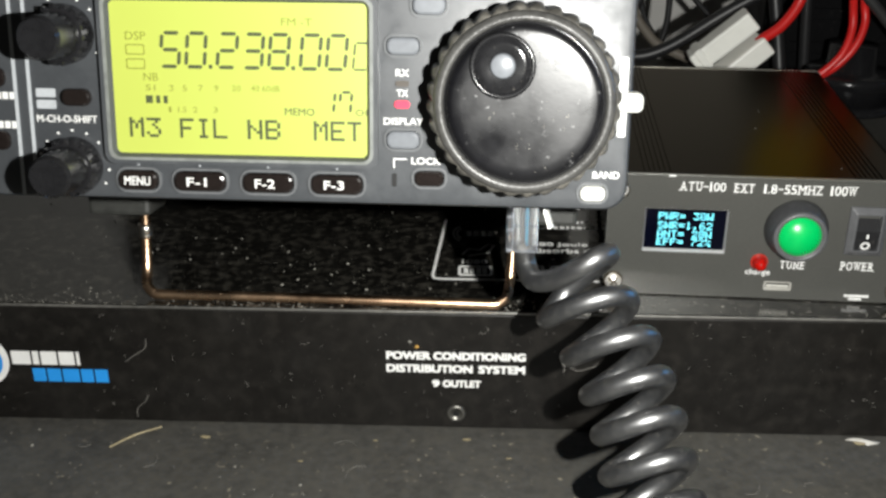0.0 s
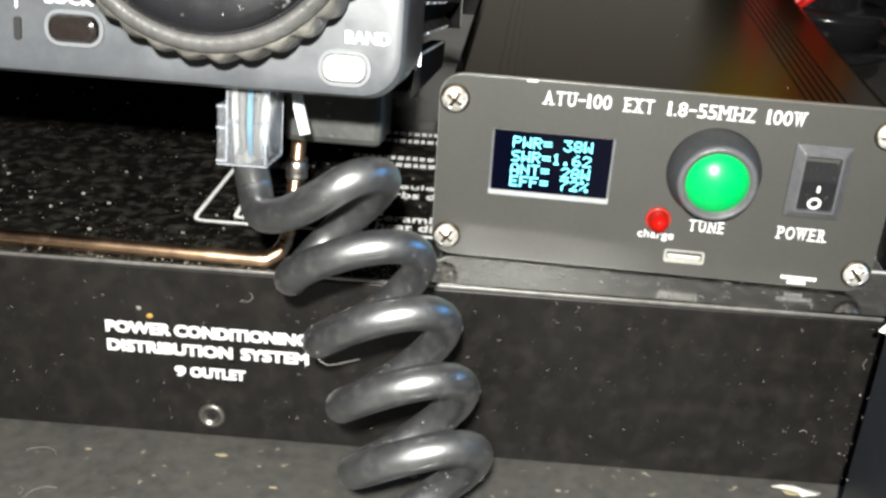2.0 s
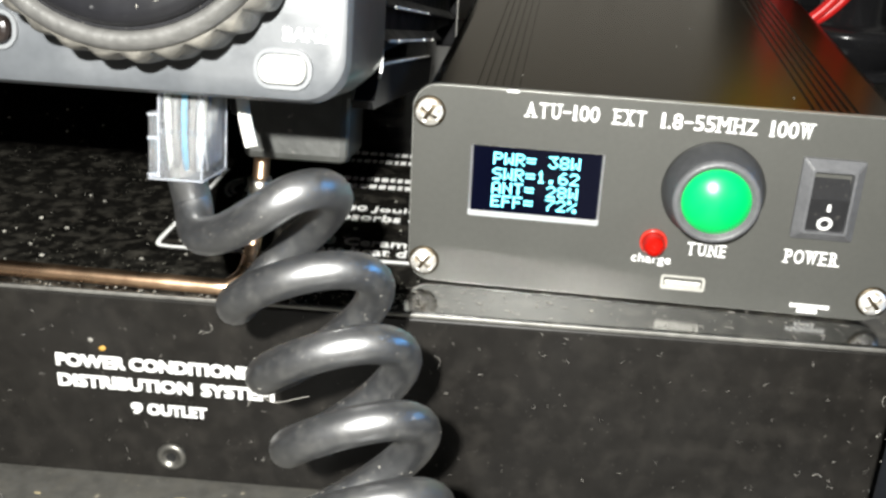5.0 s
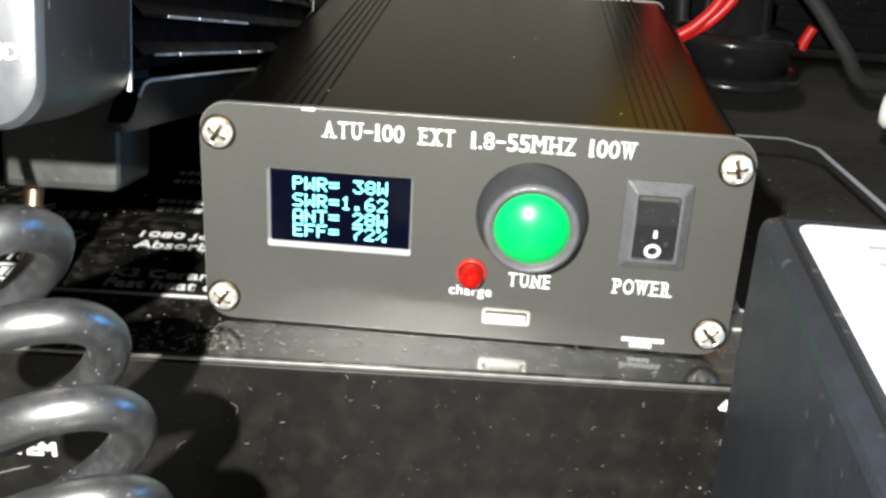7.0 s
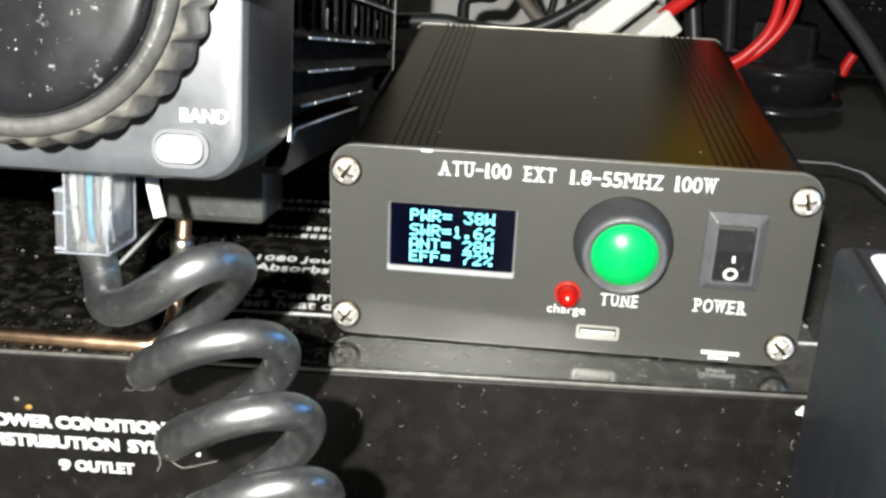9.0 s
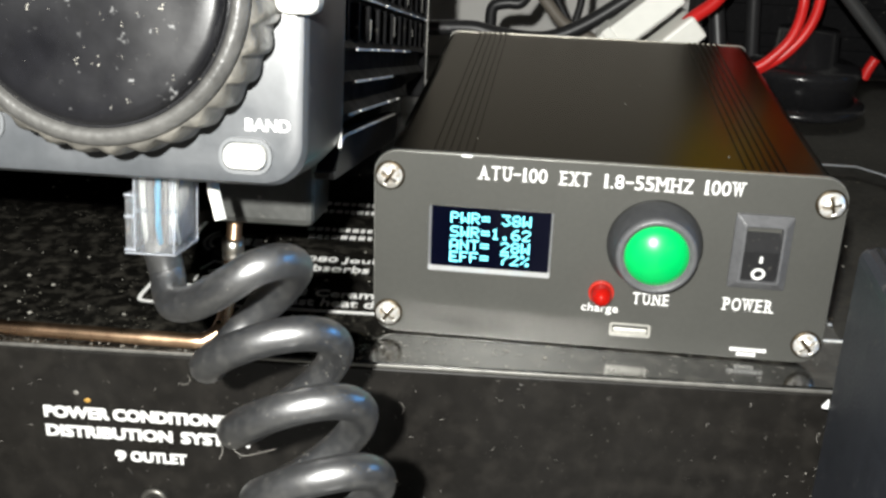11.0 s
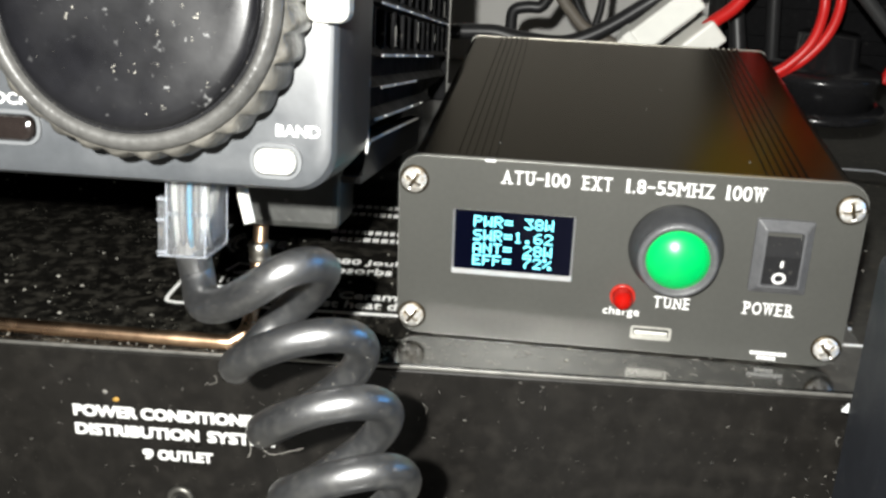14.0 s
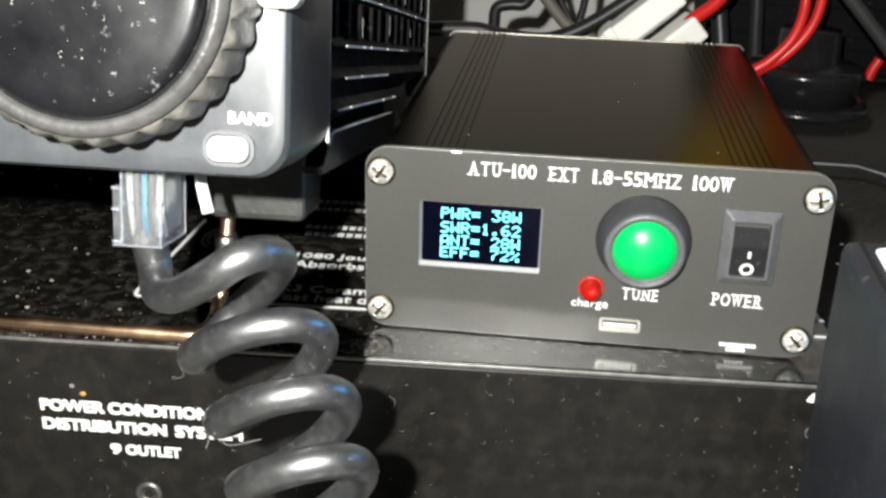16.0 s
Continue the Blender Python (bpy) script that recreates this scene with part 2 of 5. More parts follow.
def outline(w, h, r, n=5, cx=0.0, cy=0.0):
    """A rounded rectangle's corners, anticlockwise."""
    pts = []
    for sx, sy, a in ((1, 1, 0), (-1, 1, 90), (-1, -1, 180), (1, -1, 270)):
        for k in range(n + 1):
            t = radians(a + 90 * k / n)
            pts.append((cx + sx * (w / 2 - r) + r * math.cos(t), cy + sy * (h / 2 - r) + r * math.sin(t)))
    return pts


def loft(bm, rings, close_first=True, close_last=True, mat=0):
    vs = [[bm.verts.new(p) for p in ring] for ring in rings]
    for a, b in zip(vs, vs[1:]):
        for k in range(len(a)):
            f = bm.faces.new((a[k], a[(k + 1) % len(a)], b[(k + 1) % len(a)], b[k]))
            f.material_index = mat
    if close_first:
        bm.faces.new(vs[0][::-1]).material_index = mat
    if close_last:
        bm.faces.new(vs[-1]).material_index = mat
    return vs


def slab(w, h, r, y0, y1, cx=0.0, cz=0.0, edge=0.0, n=5, bm=None):
    """A rounded plate in the x-z plane from y0 (front) to y1 (back), with a chamfered front edge."""
    bm = bm or bmesh.new()

    def ring(grow, y):
        return [(x, y, z) for x, z in outline(w + 2 * grow, h + 2 * grow, max(r + grow, 1e-5), n, cx, cz)]

    rings = [ring(-edge, y0), ring(-edge * 0.3, y0 + edge * 0.3), ring(0, y0 + edge), ring(0, y1)] if edge else [ring(0, y0), ring(0, y1)]
    loft(bm, rings)
    bmesh.ops.recalc_face_normals(bm, faces=bm.faces)
    return bm


def frame_plate(w, h, r, y0, y1, win, wr, cx=0.0, cz=0.0, n=5, bm=None, inset=0.0):
    """A ring-shaped plate: an outer rounded rectangle with a window (x, z, w, h) through it; inset slopes the window's wall."""
    bm = bm or bmesh.new()
    ox, oz, ow, oh = win
    o0 = [(x, y0, z) for x, z in outline(w, h, r, n, cx, cz)]
    o1 = [(x, y1, z) for x, _, z in o0]
    i0 = [(x, y0, z) for x, z in outline(ow, oh, wr, n, ox, oz)]
    i1 = [(x, y1, z) for x, z in outline(ow - 2 * inset, oh - 2 * inset, max(wr - inset, 1e-5), n, ox, oz)]
    loft(bm, [o0, o1, i1, i0, o0][:4], False, False)
    a = [v for v in bm.verts][-4 * len(o0):]
    k = len(o0)
    for j in range(k):
        bm.faces.new((a[3 * k + j], a[3 * k + (j + 1) % k], a[(j + 1) % k], a[j]))
    bmesh.ops.recalc_face_normals(bm, faces=bm.faces)
    return bm


def lathe(profile, seg=40, axis="y", centre=(0, 0, 0), bm=None, wobble=None):
    """Turns a profile of (radius, along) pairs round an axis."""
    bm = bm or bmesh.new()
    cx, cy, cz = centre
    rings = []
    for r, s in profile:
        ring = []
        for k in range(seg):
            a = 2 * math.pi * k / seg
            rr = r * (wobble(a, s) if wobble else 1)
            u, v = rr * math.cos(a), rr * math.sin(a)
            ring.append((cx + u, cy + s, cz + v) if axis == "y" else (cx + u, cy + v, cz + s))
        rings.append(ring)
    loft(bm, rings)
    bmesh.ops.recalc_face_normals(bm, faces=bm.faces)
    return bm


def spline(points, steps=12):
    """A smooth line through points."""
    p = [Vector(q) for q in points]
    p = [2 * p[0] - p[1]] + p + [2 * p[-1] - p[-2]]
    out = []
    for a, b, c, d in zip(p, p[1:], p[2:], p[3:]):
        for k in range(steps):
            t = k / steps
            out.append(0.5 * ((2 * b) + (c - a) * t + (2 * a - 5 * b + 4 * c - d) * t * t + (3 * b - a - 3 * c + d) * t ** 3))
    out.append(p[-2])
    return out


def tube(path, radius, seg=10, bm=None, flat=1.0, up=(0, 0, 1)):
    """A round (or flattened) rod along a path."""
    bm = bm or bmesh.new()
    path = [Vector(q) for q in path]
    rings, normal = [], None
    for k, q in enumerate(path):
        d = (path[min(k + 1, len(path) - 1)] - path[max(k - 1, 0)]).normalized()
        if normal is None:
            normal = Vector(up).cross(d)
            normal = normal.normalized() if normal.length > 1e-6 else Vector((1, 0, 0))
        normal = (normal - d * normal.dot(d)).normalized()
        other = d.cross(normal)
        r = radius(k / (len(path) - 1)) if callable(radius) else radius
        rings.append([q + normal * (r * math.cos(2 * math.pi * j / seg)) + other * (r * flat * math.sin(2 * math.pi * j / seg)) for j in range(seg)])
    loft(bm, rings)
    bmesh.ops.recalc_face_normals(bm, faces=bm.faces)
    return bm


def text_mesh(body, x0, x1, z0, z1, y, depth=0.00008, bold=0.0, space=1.0):
    """Lettering that fills x0..x1, z0..z1 in the plane y, facing -y."""
    cu = bpy.data.curves.new("lettering", "FONT")
    cu.body, cu.size, cu.space_character, cu.resolution_u = body, 1.0, space, 3
    ob = bpy.data.objects.new("lettering", cu)
    scene.collection.objects.link(ob)
    me = bpy.data.meshes.new_from_object(ob.evaluated_get(bpy.context.evaluated_depsgraph_get()))
    bpy.data.objects.remove(ob)
    bm = bmesh.new()
    bm.from_mesh(me)
    bpy.data.meshes.remove(me)
    xs, ys = [v.co.x for v in bm.verts], [v.co.y for v in bm.verts]
    ax, bx, ay, by = min(xs), max(xs), min(ys), max(ys)
    for v in bm.verts:
        u, w = (v.co.x - ax) / (bx - ax), (v.co.y - ay) / (by - ay)
        v.co = Vector((x0 + u * (x1 - x0), y, z0 + w * (z1 - z0)))
    bmesh.ops.recalc_face_normals(bm, faces=bm.faces)
    r = bmesh.ops.extrude_face_region(bm, geom=list(bm.faces))
    for g in r["geom"]:
        if isinstance(g, bmesh.types.BMVert):
            g.co.y -= depth
    if bold:  # heavier strokes: copies a little to each side, above and below
        plain = bm.copy()
        me = bpy.data.meshes.new("stroke")
        plain.to_mesh(me)
        plain.free()
        for k, (dx, dz) in enumerate(((-1, 0.7), (1, 0.7), (-1, -0.7), (1, -0.7))):
            n = len(bm.verts)
            bm.from_mesh(me)
            bm.verts.ensure_lookup_table()
            for v in bm.verts[n:]:
                v.co += Vector((dx, 0, dz)) * (bold * (z1 - z0)) + Vector((0, -0.000008 * (k + 1), 0))
        bpy.data.meshes.remove(me)
    bmesh.ops.recalc_face_normals(bm, faces=bm.faces)
    return bm


GLYPHS = {  # five columns of seven dots each, as hexadecimal, lowest bit on top
    "P": "7f09090906", "W": "7f2018207f", "R": "7f09192946", "=": "1414141414", "S": "4649494931", "A": "7e1111117e", "N": "7f0408107f",
    "T": "01017f0101", "E": "7f49494941", "F": "7f09090901", "%": "2313086462", ".": "0060600000", "0": "3e5149453e", "1": "00427f4000",
    "2": "4261514946", "3": "2141454b31", "6": "3c4a494930", "7": "0171090503", "8": "3649494936", "M": "7f020c027f", "I": "00417f4100",
    "L": "7f40404040", "B": "7f49494936",
}


def dots(body, x0, x1, z0, z1, y, fill=0.95, depth=0.00006):
    """Dot-matrix lettering that fills the rectangle."""
    bm = bmesh.new()
    pitch_x, pitch_z = (x1 - x0) / (6 * len(body) - 1), (z1 - z0) / 7
    for k, ch in enumerate(body):
        code = GLYPHS.get(ch)
        if not code:
            continue
        for col in range(5):
            bits = int(code[2 * col:2 * col + 2], 16)
            for row in range(7):
                if bits >> row & 1:
                    cx, cz = x0 + (6 * k + col + 0.5) * pitch_x, z1 - (row + 0.5) * pitch_z
                    box((cx - pitch_x * fill / 2, y - depth, cz - pitch_z * fill / 2), (cx + pitch_x * fill / 2, y, cz + pitch_z * fill / 2), bm=bm)
    return bm


SEGMENTS = {"0": "abcdef", "1": "bc", "2": "abdeg", "3": "abcdg", "5": "acdfg", "7": "abcf", "8": "abcdefg"}


def seven(ch, x0, x1, z0, z1, y, bm, t=0.0009, lean=0.1):
    """One slanting seven-segment numeral."""
    zm, g = (z0 + z1) / 2, t * 0.35
    bars = {"a": (x0 + t * 0.4, z1, x1 - t * 0.4, z1), "g": (x0 + t * 0.4, zm, x1 - t * 0.4, zm), "d": (x0 + t * 0.4, z0, x1 - t * 0.4, z0), "f": (x0, z1 - g, x0, zm + g),
            "b": (x1, z1 - g, x1, zm + g), "e": (x0, zm - g, x0, z0 + g), "c": (x1, zm - g, x1, z0 + g)}
    for s in SEGMENTS[ch]:
        ax, az, bx, bz = bars[s]
        d = Vector((bx - ax, bz - az)).normalized() * (t * 0.5)
        n = Vector((-d.y, d.x))
        a, b = Vector((ax, az)), Vector((bx, bz))
        ring = [a - d * 0, a + d + n, b - d + n, b, b - d - n, a + d - n]
        q = [(p.x + lean * (p.y - z0), p.y) for p in ring]
        loft(bm, [[(x, y, z) for x, z in q], [(x, y - 0.00006, z) for x, z in q]])
    bmesh.ops.recalc_face_normals(bm, faces=bm.faces)


def bars_text(widths, x0, z0, h, y, gap):
    """A row of plain bars where writing cannot be told, each a mesh of its own."""
    out, x = [], x0
    for w in widths:
        out.append(box((x, y - 0.00008, z0), (x + w, y, z0 + h)))
        x += w + gap
    return out


def mm(*v):
    return tuple(x / 1000 for x in v)


# ---- the room and the table ----
TABLE_Z = -0.003
table = obj("table_top", box((-0.70, -0.80, TABLE_Z - 0.03), (0.70, 0.46, TABLE_Z), 0.001), TABLE)
tagged(table, "dusty dark grey table top with crumbs and scuffs", "table top", kind="structure")
tagged(obj("wall_north", box((-0.74, 0.46, -0.033), (0.74, 0.50, 0.70)), WALL), "off-white painted wall behind the equipment", "wall", kind="structure")
# added out of view to close the room, dark to limit fill light
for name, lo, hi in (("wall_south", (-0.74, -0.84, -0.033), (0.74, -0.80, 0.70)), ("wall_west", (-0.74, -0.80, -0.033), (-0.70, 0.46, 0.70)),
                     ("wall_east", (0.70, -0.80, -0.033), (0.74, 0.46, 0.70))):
    tagged(obj(name, box(lo, hi), ROOM), "unseen wall, coloured dark to keep bounced light down", "wall", kind="structure")
tagged(obj("ceiling", box((-0.74, -0.84, 0.70), (0.74, 0.50, 0.74)), ROOM), "unseen ceiling, coloured dark to keep bounced light down", "ceiling", kind="structure")

# ---- the power conditioner ----
TOP = 0.0402  # height of its top
COND_POSE = pose(0, -0.0127, 0, 0, 0, 2.86)


def build_conditioner():
    c = thing("power_conditioner", COND_POSE, "dusty black rack power conditioner with white printing on the front", "power conditioner")
    h0, h1 = TABLE_Z + 0.0004, TOP
    # body: top sheet and front plate, a shallow step between them
    part("body", box((-0.30, 0.0012, h0), (0.056, 0.24, h1), 0.0003), COND_TOP, c, "dusty scratched black top")
    part("front_plate", box((-0.302, 0.0, h0), (0.058, 0.0010, h1 - 0.0008), 0.0004), COND, c)
    part("edge_strip", box((-0.302, 0.0002, h1 - 0.0008), (0.058, 0.0006, h1 + 0.00005), 0.0002), BARE, c, "bare worn metal edge")
    for body, x0, x1, z0, z1 in (("POWER", -115.2, -101.4, 23.1, 25.75), ("CONDITIONING", -100.2, -71.2, 23.1, 25.75), ("DISTRIBUTION", -115.2, -88.0, 18.4, 21.05),
                                 ("SYSTEM", -85.8, -71.3, 18.4, 21.05), ("9", -100.6, -98.5, 13.0, 15.4), ("OUTLET", -97.2, -85.2, 13.0, 15.4)):
        part("lettering", text_mesh(body, *mm(x0, x1, z0, z1), -0.0001, bold=0.08), WHITE_PRINT, c, "bold white lettering")
    # maker's mark as plain shapes: a ring, white blocks, blue blocks
    part("round_mark", lathe([(0.0078, -0.0003), (0.0078, 0.0)], 40, centre=mm(-247.5, 0, 19.5)), BLUE_PRINT, c, "blue round mark")
    ring = frame_plate(0.0194, 0.0194, 0.00969, -0.0004, 0.0, mm(-247.5, 19.5, 15.4, 15.4), 0.0076, -0.2475, 0.0195, n=9)
    part("round_mark_ring", ring, WHITE_PRINT, c, "white ring")
    part("printed_block", bars_text(mm(6.2, 2.0, 5.2, 5.0, 1.0), -0.2368, 0.0183, 0.0049, -0.0001, 0.0007), WHITE_PRINT, c, "white printed blocks")
    part("printed_block", bars_text(mm(4.2, 4.4, 5.4, 4.0, 4.2), -0.2306, 0.0120, 0.0048, -0.0001, 0.0006), BLUE_PRINT, c, "blue printed blocks")
    s = part("screw", lathe([(0.0018, -0.0004), (0.0019, -0.0008), (0.0026, -0.0009), (0.0031, -0.0004), (0.0032, 0.0)], 28, centre=mm(-93.0, 0, 3.0)), RACK_SCREW, c, "dull socket screw", True)
    part("socket", lathe([(0.0001, -0.0005), (0.0011, -0.0006), (0.0011, -0.0001)], 6, centre=mm(-93.0, -0.05, 3.0)), HOLE, s)
    # white legend printed on the top: an outline with rows of writing
    z = TOP + 0.0001

    def on_top(name, bm, mat, label=""):
        if isinstance(bm, list):
            return [on_top(name, one, mat, label) for one in bm]
        for v in bm.verts:
            v.co = Vector((v.co.x, v.co.z, z - v.co.y))
        bmesh.ops.recalc_face_normals(bm, faces=bm.faces)
        return part(name, bm, mat, c, label)

    pts = [mm(-98.6, 0, 72), mm(-101.6, 0, 26), mm(-101.0, 0, 23.6), mm(-98.5, 0, 23.0), mm(-20, 0, 23.0), mm(92, 0, 22.0)]
    fine = [Vector(pts[0])] + spline(pts[1:4], 5)
    on_top("legend_line", ribbon(fine + [Vector(p) for p in pts[4:]], 0.0010), WHITE_PRINT, "white printed outline")
    on_top("legend_line", ribbon([Vector(mm(60, 0, 152)), Vector(mm(96, 0, 150)), Vector(mm(103, 0, 142)), Vector(mm(108, 0, 70))], 0.0016), GREY_PRINT, "grey printed outline")
    rows = (("1080 Joule", -69.4, -48, 49.6, 53.2), ("Absorbs da", -69.0, -45, 44.6, 48.2), ("K3 Ceramic", -69.4, -45, 30.4, 34.0), ("Fast heat dis", -69.4, -45, 25.6, 29.2))
    for body, x0, x1, z0, z1 in rows:
        on_top("legend_text", text_mesh(body, *mm(x0, x1, z0, z1), 0, bold=0.02), WHITE_PRINT)
    for x0, z0 in ((-71, 70.5), (-70, 65.5), (-71, 90), (-71, 84)):
        on_top("legend_text", bars_text([random.uniform(0.0008, 0.0019) for _ in range(13)], x0 / 1000, z0 / 1000, 0.0022, 0, 0.0006), WHITE_PRINT)
    for k in range(7):
        on_top("legend_text", bars_text(mm(1.2, 1.6, 0.9), 0.051, 0.030 + 0.0075 * k, 0.0012, 0, 0.0007), GREY_PRINT)
    # icons: a sound-wave badge, a hand shape, a framed badge
    on_top("legend_icon", frame_plate(0.0115, 0.0075, 0.0012, -0.0001, 0, mm(-87.5, 29.5, 9.6, 5.6), 0.0008, -0.0875, 0.0295), WHITE_PRINT)
    on_top("legend_icon", bars_text(mm(1.6, 1.6, 1.6, 1.6), -0.0914, 0.0276, 0.0038, 0, 0.0005), WHITE_PRINT)
    on_top("legend_icon", text_mesh("1080", *mm(-92, -83.5, 35.2, 38.4), 0, bold=0.02), WHITE_PRINT)
    on_top("legend_icon", ribbon([Vector(mm(-92, 0, 42)), Vector(mm(-90, 0, 47)), Vector(mm(-86, 0, 46)), Vector(mm(-83, 0, 51)), Vector(mm(-81, 0, 50)), Vector(mm(-83, 0, 44)), Vector(mm(-90, 0, 41))], 0.0009), WHITE_PRINT)
    for r in (0.0028, 0.0042):
        arc = [Vector((-0.0915 + r * math.cos(a), 0, 0.060 + 1.6 * r * math.sin(a))) for a in np.linspace(2.0, 4.28, 9)]
        on_top("legend_icon", ribbon(arc, 0.0009), WHITE_PRINT)
    on_top("legend_icon", bars_text(mm(2, 2, 2, 2), -0.091, 0.058, 0.0042, 0, 0.0006), WHITE_PRINT)
    return c


def ribbon(path, width, depth=0.00008):
    """A thin printed stroke along a path in the x-z plane."""
    bm = bmesh.new()
    rings = []
    for k, p in enumerate(path):
        d = (path[min(k + 1, len(path) - 1)] - path[max(k - 1, 0)]).normalized()
        n = Vector((-d.z, 0, d.x)) * (width / 2)
        rings.append([p + n, p - n, p - n + Vector((0, -depth, 0)), p + n + Vector((0, -depth, 0))])
    loft(bm, rings)
    bmesh.ops.recalc_face_normals(bm, faces=bm.faces)
    return bm


build_conditioner()


# ---- the transceiver ----
RADIO = pose(-0.131, -0.0615, 0.095, -10, 0, 1.5)


def rounded_key(parent, name, x, z, w, h, mat, y=0.0, proud=0.0018, label="", rim=True):
    k = part(name, slab(w, h, min(w, h) * 0.42, y - proud, y + 0.001, x, z, edge=0.0007), mat, parent, label, False)
    if rim:
        part("key_rim", frame_plate(w + 0.0016, h + 0.0016, min(w, h) * 0.42 + 0.0008, y - 0.0006, y + 0.0005, (x, z, w + 0.0004, h + 0.0004), min(w, h) * 0.42, x, z), KEY_RIM, k)
    return k


def build_radio():
    r = thing("radio_transceiver", RADIO, "dark grey amateur radio transceiver with a lit yellow-green display", "radio")
    x1, zb, zt = 0.0835, -0.0012, 0.0572
    w, h, cz = 2 * x1, zt - zb, (zt + zb) / 2
    # front shell: thick rounded bezel, tapering at its lower rear edge
    shell = bmesh.new()

    def ring(gx, y, lift=0.0, r0=0.006):
        return [(x, y, max(z, zb + lift)) for x, z in outline(w + 2 * gx, h + 2 * gx, r0, 10, 0, cz)]

    win = mm(-13.9, 30.0, 65.5, 39.5)
    loft(shell, [ring(-0.0016, 0.0001), ring(-0.0006, 0.0005), ring(0, 0.0018), ring(0.0003, 0.018), ring(0.0, 0.0315), ring(-0.002, 0.033)])
    bmesh.ops.recalc_face_normals(shell, faces=shell.faces)
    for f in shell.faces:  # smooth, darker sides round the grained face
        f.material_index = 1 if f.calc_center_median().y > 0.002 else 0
    for e in shell.edges:
        e.smooth = len(e.link_faces) == 2 and e.calc_face_angle() < 0.5
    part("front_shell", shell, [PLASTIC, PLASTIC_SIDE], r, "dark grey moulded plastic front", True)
    # display: raised frame, lit glass, figures
    disp = part("display_frame", frame_plate(*mm(69.5, 43.0, 2.6, -1.6, 0.3), win, 0.0022, win[0], win[1], inset=0.0012), PLASTIC, r)
    part("display_frame_lip", frame_plate(*mm(67.3, 41.0, 2.6, -1.9, -1.5), win, 0.0022, win[0], win[1]), LENS_EDGE, disp, "clear plastic edge with its glare put into a pale colour")
    glass = part("display_glass", box((win[0] - win[2] / 2, -0.0003, win[1] - win[3] / 2), (win[0] + win[2] / 2, 0.0004, win[1] + win[3] / 2)), LCD, disp, "lit yellow-green liquid crystal display")
    y = -0.00032
    for k, ch in enumerate("50238000"):
        bm = bmesh.new()
        pos = (0, 1, 2.22, 3.22, 4.22, 5.44, 6.44, 7.47)[k]
        x = -0.0336 + pos * 0.00645
        small = k == 7
        seven(ch, x, x + (0.0036 if small else 0.0046), 0.0330, 0.0395 if small else 0.0412, y, bm, 0.0005 if small else 0.0009)
        part("display_numeral", bm, LCD_INK, glass, "dark segment numeral")
    bm = bmesh.new()
    for x in (-0.0214, -0.0007):
        box((x, y - 0.00006, 0.0326), (x + 0.0009, y, 0.0336), bm=bm)
    part("display_point", bm, LCD_INK, glass)
    for ch, xa, xb in (("1", 7.0, 9.6), ("7", 11.0, 13.8)):
        bm = bmesh.new()
        seven(ch, *mm(xa, xb, 22.2, 27.4), y, bm, 0.0007)
        part("display_numeral", bm, LCD_INK, glass)
    for body, x0, xx in (("M3", -42.3, -34.3), ("FIL", -29.4, -17.4), ("NB", -12.2, -3.9), ("MET", 4.6, 16.6)):
        part("display_legend", dots(body, *mm(x0, xx, 15.2, 20.1), y, 1.0), LCD_INK, glass)
    for body, x0, xx, z0, z1, mat in (("MEMO", -2.6, 4.8, 21.4, 23.2, LCD_INK), ("CH", 15.2, 18.0, 21.6, 23.2, LCD_INK), ("NB", -38.0, -34.4, 29.4, 31.3, LCD_FAINT),
                                      ("DSP", -42.1, -37.0, 39.4, 41.4, LCD_FAINT), ("FM -T", -3.0, 4.6, 43.4, 45.2, LCD_FAINT), ("S1", -37.6, -35.2, 26.9, 28.4, LCD_FAINT),
                                      ("3", -31.6, -30.6, 26.9, 28.4, LCD_FAINT), ("5", -28.2, -27.2, 26.9, 28.4, LCD_FAINT), ("7", -24.2, -23.2, 27.0, 28.5, LCD_FAINT),
                                      ("9", -20.2, -19.2, 27.1, 28.6, LCD_FAINT), ("20", -15.8, -13.6, 27.1, 28.6, LCD_FAINT), ("40 60dB", -11.0, -3.8, 27.2, 28.7, LCD_FAINT),
                                      ("1", -32.0, -31.4, 21.6, 23.0, LCD_FAINT), ("1.5", -29.6, -27.6, 21.6, 23.0, LCD_FAINT), ("2", -25.8, -24.8, 21.6, 23.0, LCD_FAINT),
                                      ("3", -20.6, -19.6, 21.7, 23.1, LCD_FAINT)):
        part("display_legend", text_mesh(body, *mm(x0, xx, z0, z1), y, 0.00005), mat, glass)
    part("display_bar", bars_text(mm(1.7, 1.0, 1.0), -0.0377, 0.0238, 0.0019, y, 0.0009), LCD_INK, glass)
    for z0 in (0.0357, 0.0322):
        part("display_legend", frame_plate(0.0048, 0.0026, 0.0004, y - 0.00005, y, (-0.0398, z0 + 0.0013, 0.0042, 0.0020), 0.0003, -0.0398, z0 + 0.0013), LCD_FAINT, glass)
    # keys under the display
    for body, x, wk in (("MENU", -40.7, 10.2), ("F-1", -24.8, 13.2), ("F-2", -7.3, 13.0), ("F-3", 10.3, 13.2)):
        k = rounded_key(r, "function_key", x / 1000, 0.0041, wk / 1000, 0.0050, KEY, label="glossy dark key with white letters")
        tw = 6.6 if body == "MENU" else 5.0
        part("lettering", text_mesh(body, *mm(x - tw / 2 - (0 if body == "MENU" else 0.6), x + tw / 2 - (0 if body == "MENU" else 0.6), 3.0, 5.2), -0.00181, bold=0.02), WHITE_PRINT, k)
